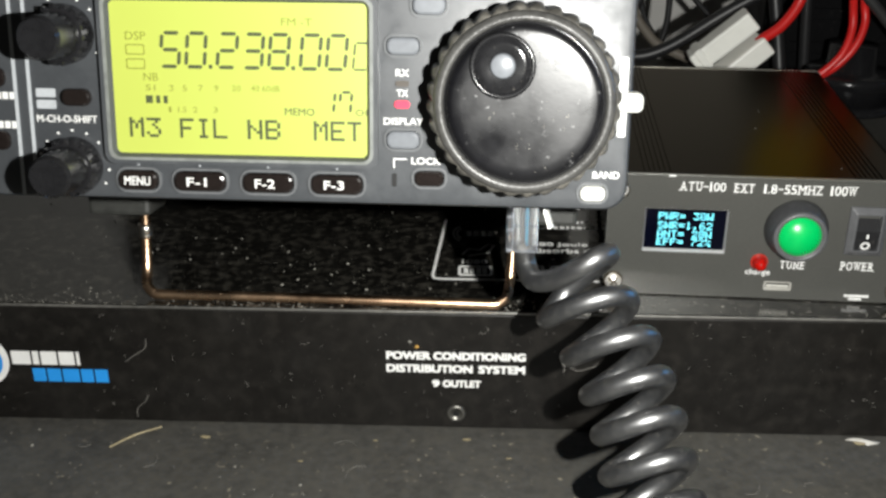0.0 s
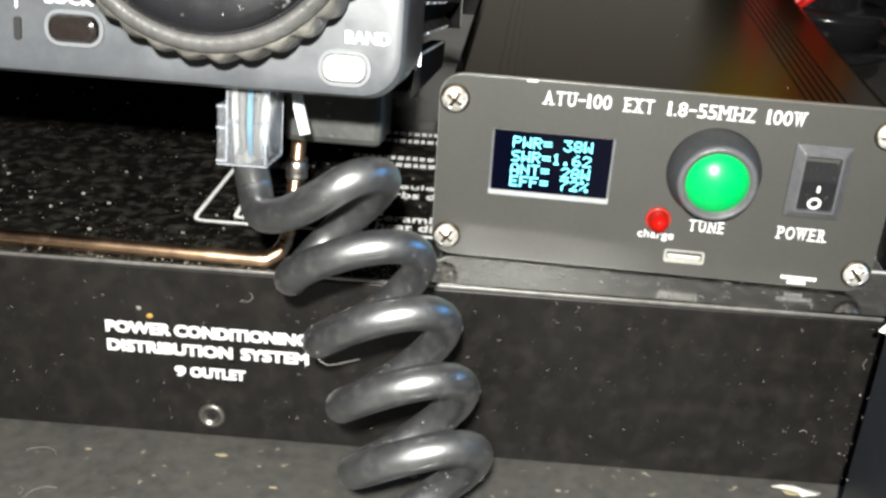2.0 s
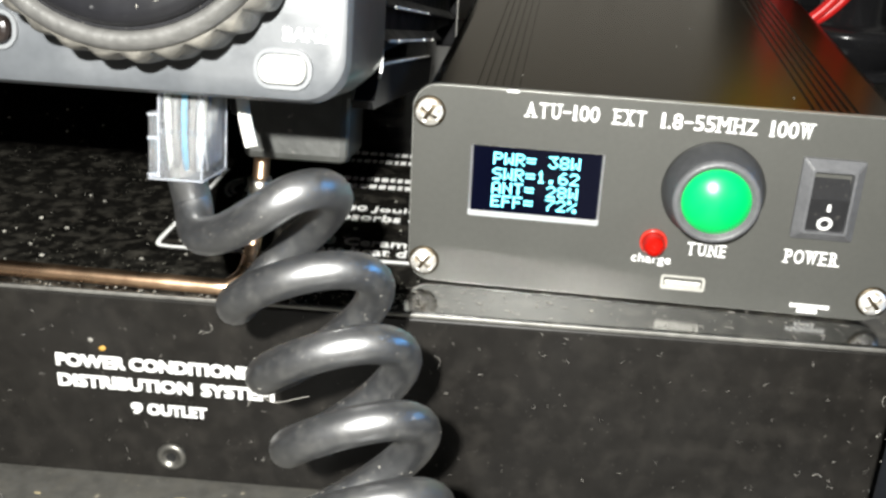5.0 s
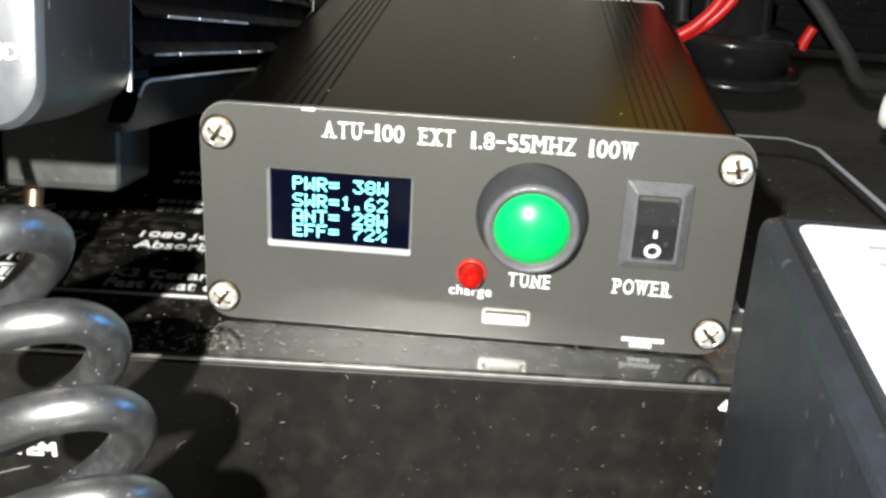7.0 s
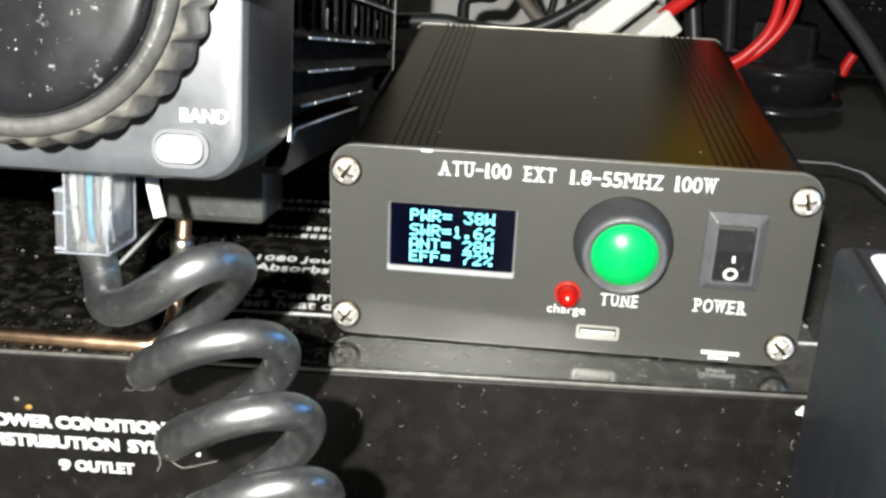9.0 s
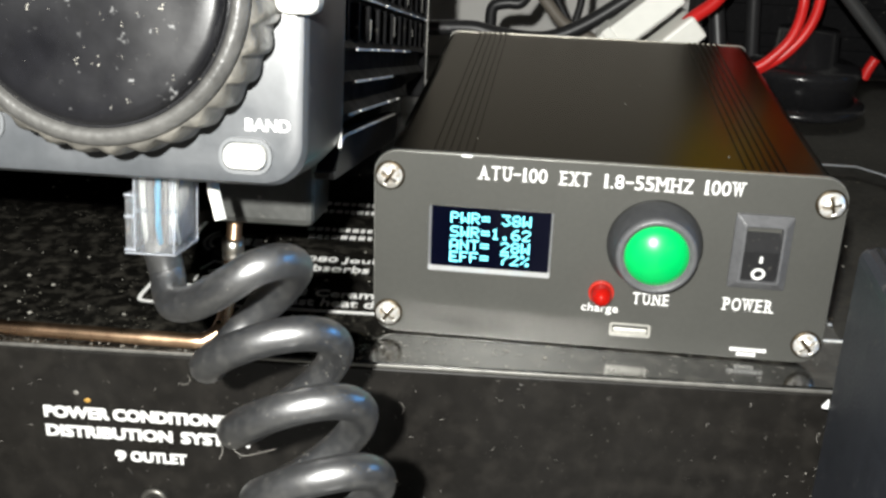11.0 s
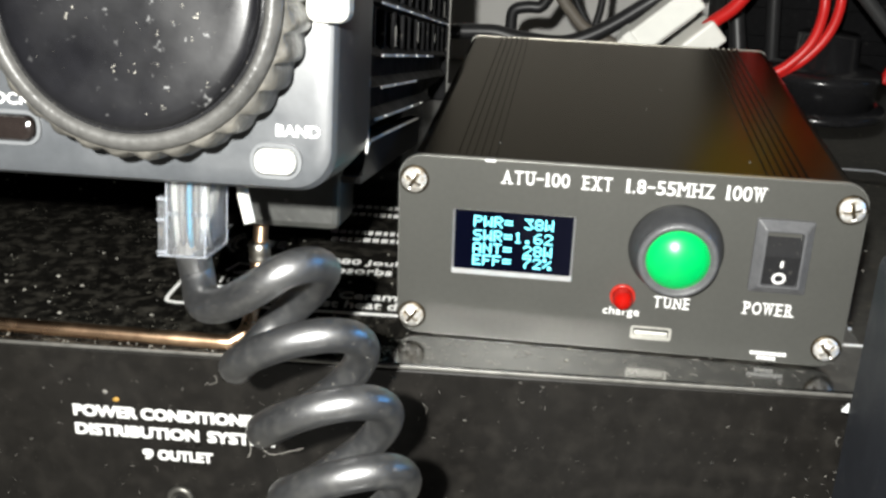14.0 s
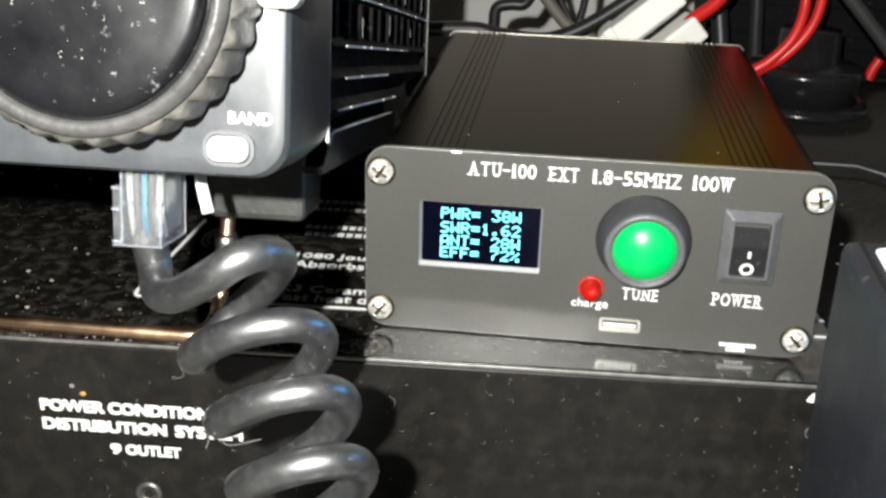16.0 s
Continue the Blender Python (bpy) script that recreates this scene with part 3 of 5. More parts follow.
        part("key_tick", box((x / 1000 - 0.0002, -0.0003, 0.0078), (x / 1000 + 0.0002, 0.0003, 0.0098)), GREY_PRINT, r)
    # keys between display and dial
    for x, z, wk, hk, mat in ((33.3, 48.9, 8.0, 4.6, KEY_GREY), (27.0, 39.0, 8.0, 4.2, KEY_GREY), (27.1, 15.9, 8.2, 4.4, KEY_GREY), (33.7, 6.2, 7.4, 3.8, KEY)):
        rounded_key(r, "key", *mm(x, z, wk, hk), mat)
    part("indicator_light", slab(*mm(3.4, 1.5, 0.7, -0.5, 0.5, 26.8, 29.8)), LED_OFF, r, "unlit indicator")
    part("indicator_light", slab(*mm(3.8, 1.9, 0.9, -0.6, 0.5, 26.8, 24.7)), RED_ON, r, "lit red indicator")
    for body, xa, xb, z in (("DISPLAY", 22.2, 32.0, 19.6), ("LOCK", 29.2, 36.5, 9.7), ("BAND", 74.6, 81.2, 7.2), ("RX", 25.2, 28.4, 31.6), ("TX", 25.4, 28.2, 26.6)):
        part("lettering", text_mesh(body, *mm(xa, xb, z, z + 1.7), 0.0, bold=0.02), WHITE_PRINT, r)
    part("lettering", box(mm(24.6, -0.1, 10.8), mm(28.0, 0, 11.1)), WHITE_PRINT, r)
    part("lettering", box(mm(24.6, -0.1, 8.6), mm(24.9, 0, 11.1)), WHITE_PRINT, r)
    part("slot", slab(*mm(1.1, 3.4, 0.4, -0.4, 0.5, 24.9, 5.6)), HOLE, r)
    band = rounded_key(r, "band_key", *mm(74.7, 3.4, 6.3, 3.8), KEY_LIGHT, label="pale translucent key")
    tri = bmesh.new()
    loft(tri, [[mm(73.9, -1.82, 4.2), mm(76.1, -1.82, 4.2), mm(75.0, -1.82, 2.4)], [mm(73.9, -1.88, 4.2), mm(76.1, -1.88, 4.2), mm(75.0, -1.88, 2.4)]])
    part("arrow_mark", tri, WHITE_PRINT, band)
    # painted reflection strip beside the dial, clear lever on the dial's edge
    part("edge_strip", slab(*mm(2.0, 19.5, 0.4, -0.5, 0.5, 81.0, 27.5)), WHITE_PRINT, r, "pale strip standing for a glossy reflection")
    lever = part("brake_lever", slab(*mm(6.2, 4.8, 1.6, -4.0, 0.5, 82.6, 26.6), edge=0.0008), KEY_LIGHT, r, "pale translucent lever")
    # tuning dial: toothed grip, gloss disc, finger dimple
    c = mm(56.7, 0, 26.9)
    teeth = 32

    def tooth(a, s):
        u = (a * teeth / (2 * math.pi)) % 1.0
        return 1.0 + (0.050 * (math.sin(math.pi * u ** 0.62) - 0.65) if -0.0104 < s < -0.0012 else 0.0)

    grip = [(0.0212, -0.0112), (0.0219, -0.0111), (0.0225, -0.0102), (0.0229, -0.0085), (0.0231, -0.0055), (0.0231, -0.0022), (0.0226, -0.0008), (0.0200, 0.0)]
    dial = part("tuning_dial", lathe(grip, teeth * 8, centre=c, wobble=tooth), GRIP, r, "toothed grey rubber dial grip", True)
    part("grip_ring", lathe([(0.0190, -0.0100), (0.0192, -0.0123), (0.0197, -0.0129), (0.0206, -0.0127), (0.0214, -0.0119), (0.0218, -0.0108)], 128, centre=c), RING, dial, "smooth grey rubber ring", True)
    part("dial_ring", lathe([(0.0180, -0.0100), (0.0182, -0.0117), (0.0191, -0.0118), (0.0192, -0.0100)], 96, centre=c), GLOSS, dial, "", True)
    disc = bmesh.new()
    lathe([(0.0004, -0.0136), (0.0148, -0.0136), (0.0168, -0.01355), (0.0178, -0.0133), (0.0184, -0.0128), (0.0186, -0.0120), (0.0186, -0.0102)], 128, centre=c, bm=disc)
    disc = part("dial_disc", disc, DIAL_DISC, dial, "smudged glossy black disc", True)
    dc = mm(51.4, -13.6, 35.8)
    part("dimple_ring", lathe([(0.0066, 0.0), (0.0068, -0.0005), (0.0075, -0.0005), (0.0078, 0.0)], 48, centre=dc), KNOB, disc, "", True)
    part("finger_dimple", lathe([(0.0001, -0.00015), (0.0028, -0.00025), (0.0050, -0.0004), (0.0066, -0.0002), (0.0067, 0.0)], 48, centre=dc), GLOSS, disc, "concave finger dimple", True)
    part("dimple_hub", lathe([(0.0001, -0.0007), (0.0024, -0.0006), (0.0032, -0.0002)], 32, centre=dc), KEY_GREY, disc, "", True)
    # two stacked knobs and the small switch between them
    for z, tilt in ((40.5, 0), (7.4, 0)):
        k = part("control_knob", lathe([(0.0001, -0.0055), (0.0064, -0.0053), (0.0071, -0.0045), (0.0074, 0.0)], 96, centre=mm(-57.4, 0, z),
                                       wobble=lambda a, s: 1 + (0.06 * (1 if math.sin(a * 16) > 0 else -1) if -0.005 < s < -0.0002 else 0)), KNOB, r, "black fluted knob")
        part("knob_cap", lathe([(0.0001, -0.0165), (0.0046, -0.0167), (0.0053, -0.0156), (0.0057, -0.0050)], 72, centre=mm(-57.4, 0, z),
                               wobble=lambda a, s: 1 + (0.055 * (1 if math.sin(a * 12) > 0 else -1) if -0.0150 < s < -0.0055 else 0)), KNOB, k)
        for j in range(11):
            a = radians(-120 + 24 * j)
            px, pz = -57.4 + 9.0 * math.sin(a), z + 9.0 * math.cos(a)
            if -1 < pz < 56:
                part("dial_mark", lathe([(0.00035, -0.0001), (0.00035, 0.0)], 8, centre=mm(px, 0, pz)), WHITE_PRINT, r)
    part("slide_switch", slab(*mm(7.4, 4.4, 2.0, -1.6, 0.5, -55.4, 24.9), edge=0.0006), KEY, r)
    part("lettering", text_mesh("M-CH-O-SHIFT", *mm(-66.2, -50.7, 18.4, 20.2), 0.0, bold=0.02), WHITE_PRINT, r)
    for z in (25.8, 22.9):
        part("printed_block", slab(*mm(5.0, 2.2, 0.3, -0.1, 0.1, -63.5, z)), GREY_PRINT, r)
    for x in (-68.0, -71.6):
        part("groove_line", box(mm(x, -0.25, -0.5), mm(x + 0.8, 0.1, 56)), GREY_PRINT, r)
    for z in (13.5, 29.5):
        part("jack_cover", slab(*mm(7.0, 5.0, 2.0, -1.0, 0.5, -77.0, z), edge=0.0005), KEY, r)
    part("lettering", bars_text(mm(1.4, 1.4, 1.4), -0.0765, 0.0240, 0.0018, 0.0, 0.0004), WHITE_PRINT, r)
    part("lettering", bars_text(mm(1.4, 1.4, 1.4), -0.0765, 0.0166, 0.0018, 0.0, 0.0004), WHITE_PRINT, r)
    # case behind the front: black louvres with worn bright lips, short upright fins, all sloping down to the rear
    case = part("case", box(mm(-80, 33, 2.5), mm(80, 200, 54), 0.0008), CASE, r, "black finned metal case")
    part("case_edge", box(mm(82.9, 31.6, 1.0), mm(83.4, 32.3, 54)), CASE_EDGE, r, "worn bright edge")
    xs = 80.0

    def fall(y):
        return -0.045 * (y - 48)

    def blade(y0, y1, z, out, up):
        """A louvre blade from the case wall, sloping outward and down."""
        bm = bmesh.new()
        prof = [(0.0, up), (0.4, up), (out, 0.25), (out, -0.25), (0.0, -0.25)]
        loft(bm, [[mm(xs + a, y, z + b + fall(y)) for a, b in prof] for y in (y0, y1)])
        bmesh.ops.recalc_face_normals(bm, faces=bm.faces)
        return bm

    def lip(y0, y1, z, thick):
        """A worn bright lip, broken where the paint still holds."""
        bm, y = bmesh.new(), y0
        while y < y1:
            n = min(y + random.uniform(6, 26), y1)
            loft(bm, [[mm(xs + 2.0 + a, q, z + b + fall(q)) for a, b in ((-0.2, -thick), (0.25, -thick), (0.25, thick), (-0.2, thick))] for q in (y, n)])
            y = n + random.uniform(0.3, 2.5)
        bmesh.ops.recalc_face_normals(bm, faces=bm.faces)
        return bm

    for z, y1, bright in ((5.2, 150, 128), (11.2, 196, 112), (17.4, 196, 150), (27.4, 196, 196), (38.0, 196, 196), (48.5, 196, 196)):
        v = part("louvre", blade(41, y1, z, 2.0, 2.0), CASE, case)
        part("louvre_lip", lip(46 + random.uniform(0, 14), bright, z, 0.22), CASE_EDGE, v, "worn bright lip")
    for z0 in (17.8, 27.8, 38.4):
        for k in range(11):
            yy = 46 + 13.6 * k + random.uniform(-1.5, 1.5)
            fin = part("fin", box(mm(xs, yy, z0 + 1.0 + fall(yy)), mm(xs + 1.7, yy + 1.6, z0 + 8.6 + fall(yy)), 0.0002), CASE, case)
            if (k + int(z0)) % 3 == 1:
                part("fin_edge", box(mm(xs + 1.5, yy + 1.5, z0 + random.uniform(1.5, 3.5) + fall(yy)), mm(xs + 1.8, yy + 1.8, z0 + random.uniform(5.5, 8.2) + fall(yy))), FIN_EDGE, fin, "worn bright edge")
    part("rear_flange", box(mm(76, 198, -4), mm(82.2, 201, 54), 0.0005), CASE, r)
    part("flange_edge", box(mm(82.1, 197.8, -3), mm(82.4, 198.2, 52)), FIN_EDGE, r, "worn bright edge")
    # lower side guard with a bright upper lip
    guard = bmesh.new()
    prof = [mm(0, 34, -4.0), mm(0, 37.0, -4.2), mm(0, 42.0, 0.6), mm(0, 45, 1.3), mm(0, 132, -2.6), mm(0, 126, -9.0), mm(0, 36, -5.5)]
    loft(guard, [[(p[0] + 0.078, p[1], p[2]) for p in prof], [(p[0] + 0.0816, p[1], p[2]) for p in prof]])
    bmesh.ops.recalc_face_normals(guard, faces=guard.faces)
    part("side_guard", guard, GUARD, r, "smooth black lower guard")
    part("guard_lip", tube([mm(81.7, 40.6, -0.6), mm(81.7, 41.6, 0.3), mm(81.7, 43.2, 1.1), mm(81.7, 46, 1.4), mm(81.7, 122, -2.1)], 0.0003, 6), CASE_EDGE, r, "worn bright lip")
    for x0, x2 in ((55.5, 75), (-75, -55.5)):
        part("hinge_block", box(mm(x0, 50, -17.8), mm(x2, 68, 3), 0.0014), HINGE, r, "black plastic hinge block")
    part("rear_foot", box(mm(-70, 128, -21.2), mm(-60, 140, 3), 0.002), BLACK_PL, r)
    part("rear_foot", box(mm(30, 128, -21.2), mm(40, 140, 3), 0.002), BLACK_PL, r)
    return r


radio = build_radio()

# wire bail that props the radio's front
bail = thing("wire_bail", pose(0, 0, 0), "bent steel wire stand propping up the radio front", "stand")
zb = TOP + 0.0019
left, right = -0.1905, -0.0770
path = spline([(left - 0.0035, -0.002, 0.078), (left - 0.0032, -0.006, 0.062), (left - 0.0026, -0.0105, 0.0485), (left - 0.0016, -0.0150, zb + 0.0022), (left + 0.0015, -0.0172, zb)], 8)
path += [Vector((left + 0.004, -0.0172, zb)), Vector((-0.14, -0.0158, zb)), Vector((right - 0.006, -0.0148, zb))]
path += spline([(right - 0.0035, -0.0146, zb), (right - 0.0008, -0.0125, zb + 0.0018), (right + 0.0002, -0.0095, 0.0480), (right + 0.0008, -0.004, 0.062), (right + 0.0012, 0.0, 0.078)], 8)
part("wire", tube(path, 0.0016, 12), CHROME, bail, "steel wire with an orange reflection put into its coppery tint", True)
for x, y in ((right + 0.0008, -0.0050), (left - 0.0031, -0.0068)):
    part("collar", lathe([(0.0017, 0.0), (0.0023, 0.0003), (0.0023, 0.0012), (0.0021, 0.0016), (0.0023, 0.0020), (0.0023, 0.0044), (0.0017, 0.0046)], 20, "z", (x, y, 0.0572)), NICKEL, bail, "nickel collar", True)


# ---- the antenna tuner ----
def cross_screw(parent, x, z, y):
    """A domed cross-head screw: the four quarters of the head stand apart round a sunk cross."""
    turn = random.uniform(0, 1.5)
    half, rings = 0.00042, 6
    head = bmesh.new()
    lathe([(0.0001, -0.0010), (0.0019, -0.0009), (0.0027, -0.0004), (0.0031, -0.0003), (0.0031, 0.0)], 32, centre=(x, y, z), bm=head)
    s = part("screw", head, SCREW_SHADE, parent, "worn nickel cross-head screw", True)
    for q in range(4):
        bm = bmesh.new()
        grid = []
        for i in range(rings + 1):
            row = []
            for j in range(rings + 1):
                ang = math.pi / 2 * j / rings
                rad = 0.0024 * i / rings
                u, v = half + rad * math.cos(ang) * 0.86, half + rad * math.sin(ang) * 0.86
                rr = math.hypot(u, v)
                row.append((u, v, -0.0021 + 0.0013 * (rr / 0.0025) ** 2.2))
            grid.append(row)
        m = Matrix.Rotation(turn + q * math.pi / 2, 4, "Y")
        top = [[bm.verts.new(Vector((x, y, z)) + m @ Vector((u, w, v))) for u, v, w in row] for row in grid[1:]]
        tip = bm.verts.new(Vector((x, y, z)) + m @ Vector((half, grid[0][0][2], half)))
        for j in range(rings):
            bm.faces.new((tip, top[0][j], top[0][j + 1]))
            for i in range(rings - 1):
                bm.faces.new((top[i][j], top[i + 1][j], top[i + 1][j + 1], top[i][j + 1]))
        r = bmesh.ops.extrude_edge_only(bm, edges=[e for e in bm.edges if e.is_boundary])
        for g in r["geom"]:
            if isinstance(g, bmesh.types.BMVert):
                g.co.y = y - 0.0003
        bmesh.ops.recalc_face_normals(bm, faces=bm.faces)
        for e in bm.edges:
            e.smooth = len(e.link_faces) == 2 and e.calc_face_angle() < 0.6
        part("head_quarter", bm, SCREW, s, "bright worn plating", True)
    part("head_rim", lathe([(0.0018, -0.0008), (0.00195, -0.0011), (0.0022, -0.0010), (0.0025, -0.0006), (0.0026, -0.0001)], 32, centre=(x, y, z)), SCREW, s, "bright worn plating", True)
    return s


# letters with short slab serifs: relative width, and where the serifs sit
SERIF = {"A": (1.3, "bl br"), "T": (1.3, "bc"), "U": (1.2, "tl tr"), "-": (0.95, ""), "1": (0.75, "bc"), "0": (1.05, ""), ".": (0.4, ""), "8": (1.0, ""),
         "5": (1.0, ""), "E": (1.05, "bl tl"), "X": (1.25, "tl tr bl br"), "M": (1.45, "tl tr bl br"), "H": (1.25, "tl tr bl br"), "Z": (1.1, ""),
         "W": (1.45, "tl tr"), "N": (1.25, "tl tr bl"), "P": (1.05, "bl tl"), "O": (1.15, ""), "R": (1.15, "bl tl br")}


def serif_text(body, x0, x1, z0, z1, y):
    unit = (x1 - x0) / sum(SERIF[ch][0] for ch in body)
    bm = bmesh.new()
    h, x = z1 - z0, x0
    stroke = 0.00026

    def add(piece):
        me = bpy.data.meshes.new("glyph")
        piece.to_mesh(me)
        piece.free()
        bm.from_mesh(me)
        bpy.data.meshes.remove(me)

    for ch in body:
        w, marks = SERIF[ch]
        a, b = x + 0.07 * unit, x + (w - 0.07) * unit
        if ch == "-":
            add(box((a, y - 0.0001, z0 + 0.44 * h), (b, y + 0.0001, z0 + 0.44 * h + 0.00033)))
        elif ch == ".":
            add(box((a, y - 0.0001, z0), (a + 0.00042, y + 0.0001, z0 + 0.00042)))
        else:
            inset = 0.0002 if marks else 0.0
            if ch == "1":
                add(text_mesh(ch, a + 0.12 * unit, b - 0.2 * unit, z0, z1, y, bold=0.006))
            else:
                add(text_mesh(ch, a + inset, b - inset, z0, z1, y, bold=0.006))
            for mark in marks.split():
                z = z0 if mark[0] == "b" else z1 - stroke
                cx = {"l": a + 0.00034, "r": b - 0.00034, "c": (a + b) / 2}[mark[1]]
                half = 0.00052 if mark[1] != "c" else (0.0003 if ch == "T" else 0.00046)
                add(box((cx - half, y - 0.00012, z), (cx + half, y + 0.0001, z + stroke)))
        x += w * unit
    return bm


def build_tuner():
    a = thing("antenna_tuner", pose(0, 0, 0), "black aluminium antenna tuner box with a small lit screen", "antenna tuner")
    w, z0, z1 = 0.0942, TOP + 0.0006, 0.0815
    cz, h = (z0 + z1) / 2, z1 - z0
    # extruded shell with grooved top edges
    prof = []
    for x, z in outline(0.0905, h - 0.0016, 0.0025, 4, 0, cz):
        prof.append((x, z))
    rows = []
    for x, z in prof:
        rows.append((x, z))
    shell = bmesh.new()
    loft(shell, [[(x, 0.0016, z) for x, z in rows], [(x, 0.127, z) for x, z in rows]])
    bmesh.ops.recalc_face_normals(shell, faces=shell.faces)
    part("shell", shell, SHELL, a, "black anodised extruded aluminium shell")
    zt = cz + (h - 0.0016) / 2
    for side in (-1, 1):
        for k in range(6):
            x = side * (0.0280 + 0.0016 * k)
            part("groove_ridge", box((x - 0.0004, 0.0017, zt - 0.0002), (x + 0.0004, 0.1268, zt + 0.00035)), SHELL, a)
    part("rear_panel", slab(0.0900, h - 0.0022, 0.0025, 0.1266, 0.1284, 0, cz), PANEL, a)
    part("rear_panel_edge", frame_plate(0.0908, h - 0.0013, 0.0026, 0.1266, 0.1272, (0, cz, 0.0898, h - 0.0023), 0.0021, 0, cz), PANEL_EDGE, a)
    # front panel with an opening for the screen
    win = mm(-22.9, 63.1, 25.6, 14.6)
    panel = part("front_panel", frame_plate(w, h, 0.0048, 0.0, 0.0015, win, 0.0004, 0, cz, n=6), PANEL, a, "dark grey anodised front panel")
    part("panel_edge", frame_plate(w + 0.0003, h + 0.0003, 0.0049, 0.0002, 0.0013, (0, cz, w - 0.0006, h - 0.0006), 0.0045, 0, cz, n=6), PANEL_EDGE, panel, "bare cut edge")
    # bare sloping walls of the window, deepest along the bottom
    wall = bmesh.new()
    loft(wall, [[(x, -0.00005, z) for x, z in outline(win[2], win[3], 0.0004, 4, win[0], win[1])],
                [(x, 0.0010, z) for x, z in outline(win[2] - 0.0009, win[3] - 0.0009, 0.0003, 4, win[0], win[1] + 0.0004)]], False, False)
    for f in wall.faces:
        f.normal_update()
        if f.normal.dot(Vector((win[0], -0.01, win[1])) - f.calc_center_median()) < 0:
            f.normal_flip()
    part("screen_bezel", wall, BEVEL, a, "bright bevelled window edge")
    scr = part("screen", box((win[0] - win[2] / 2, 0.0009, win[1] - win[3] / 2), (win[0] + win[2] / 2, 0.0012, win[1] + win[3] / 2)), OLED, a, "small dark screen with cyan writing")
    for k, body in enumerate(("PWR= 38W", "SWR=1.62", "ANT= 28W", "EFF= 72%")):
        zt2 = 0.0689 - (0, 3.15, 6.05, 8.8)[k] / 1000
        part("screen_text", dots(body, *mm(-31.3, -14.6), zt2 - 0.0024, zt2, 0.00085, 0.88), OLED_TEXT, scr, "glowing cyan characters")
    # lettering
    for body, xa, xb, za, zb2 in (("ATU-100", -26.0, -11.9, 76.7, 79.6), ("EXT", -9.6, -3.1, 76.6, 79.5), ("1.8-55MHZ", -0.9, 17.1, 76.6, 79.5), ("100W", 19.0, 27.2, 76.6, 79.6),
                                  ("TUNE", 7.2, 15.2, 51.5, 54.1), ("POWER", 25.8, 36.3, 51.7, 54.5), ("charge", -2.9, 4.7, 48.5, 50.9)):
        glyphs = text_mesh(body, *mm(xa, xb, za, zb2), 0.0, bold=0.007, space=1.06) if body == "charge" else serif_text(body, *mm(xa, xb, za, zb2), 0.0)
        part("lettering", glyphs, WHITE_PRINT, a, "white printed lettering")
    part("lettering", bars_text(mm(0.7, 0.6, 0.8, 0.7, 0.6, 0.7, 0.5, 0.9, 0.8), *mm(28.7, 42.4, 0.8), 0.0, 0.00015), WHITE_PRINT, a)
    part("lettering", bars_text(mm(0.7, 0.6, 0.7, 0.6, 0.7), *mm(30.2, 41.3, 0.8), 0.0, 0.00015), WHITE_PRINT, a)
    for x, z in ((-44, 76.3), (44, 76.3), (44, 45.1), (-44, 45.1)):
        cross_screw(a, x / 1000, z / 1000, 0.0)
    # tune button: black collar, green dome
    bc = mm(10.7, 0, 65.1)
    collar = part("button_collar", lathe([(0.0066, -0.0060), (0.0072, -0.0068), (0.0079, -0.0066), (0.0091, -0.0026), (0.0096, -0.0012), (0.0097, 0.0)], 64, centre=bc), COLLAR, a, "black plastic collar", True)
    part("collar_rim", lathe([(0.0067, -0.0062), (0.0069, -0.0070), (0.0076, -0.0071), (0.0081, -0.0064), (0.0081, -0.0058)], 64, centre=bc), SWITCH_FRAME, collar, "", True)
    part("button_cap", lathe([(0.0001, -0.0090), (0.0018, -0.0088), (0.0034, -0.0083), (0.0049, -0.0076), (0.0062, -0.0066), (0.0068, -0.0054)], 56, centre=bc), GREEN, collar, "glossy green push button", True)
    led = part("charge_light", lathe([(0.0001, -0.0046), (0.0009, -0.0044), (0.0017, -0.0037), (0.0021, -0.0026), (0.0022, -0.0006), (0.0022, 0.0)], 32, centre=mm(0.9, 0, 53.6)), RED_LED, a, "clear red indicator dome", True)
    part("light_flange", lathe([(0.0022, -0.0003), (0.0023, -0.0010), (0.0026, -0.0010), (0.0027, -0.0003), (0.0027, 0.0)], 32, centre=mm(0.9, 0, 53.6)), RED_FLANGE, led, "paler red flange", True)
    part("light_core", lathe([(0.0001, -0.0030), (0.0007, -0.0028), (0.0010, -0.0020), (0.0010, -0.0004)], 16, centre=mm(0.9, 0, 53.6)), RED_FLANGE, led, "pale core", True)
    part("usb_socket", frame_plate(*mm(8.6, 3.0, 0.6, -0.3, 1.0), mm(7.6, 45.4, 7.6, 2.1), 0.0004, 0.0076, 0.0453, inset=0.0003), USB, a, "metal charging socket")
    part("socket_tongue", box(mm(4.0, -0.25, 44.3), mm(11.2, 1.2, 45.7), 0.0003), USB, a)
    part("socket_inside", box(mm(4.0, 0.25, 45.7), mm(11.2, 1.2, 46.5)), LED_OFF, a)
    # rocker switch
    sw = part("rocker_frame", rocker_frame(), SWITCH_FRAME, a, "black bevelled switch frame")
    rk = bmesh.new()
    prof = [(0.0008, 70.4), (-0.0026, 66.6), (-0.0030, 66.2), (-0.0012, 58.8), (0.0012, 58.8), (0.0012, 70.4)]
    loft(rk, [[(0.0282, p, z / 1000) for p, z in prof], [(0.0352, p, z / 1000) for p, z in prof]])
    bmesh.ops.recalc_face_normals(rk, faces=rk.faces)
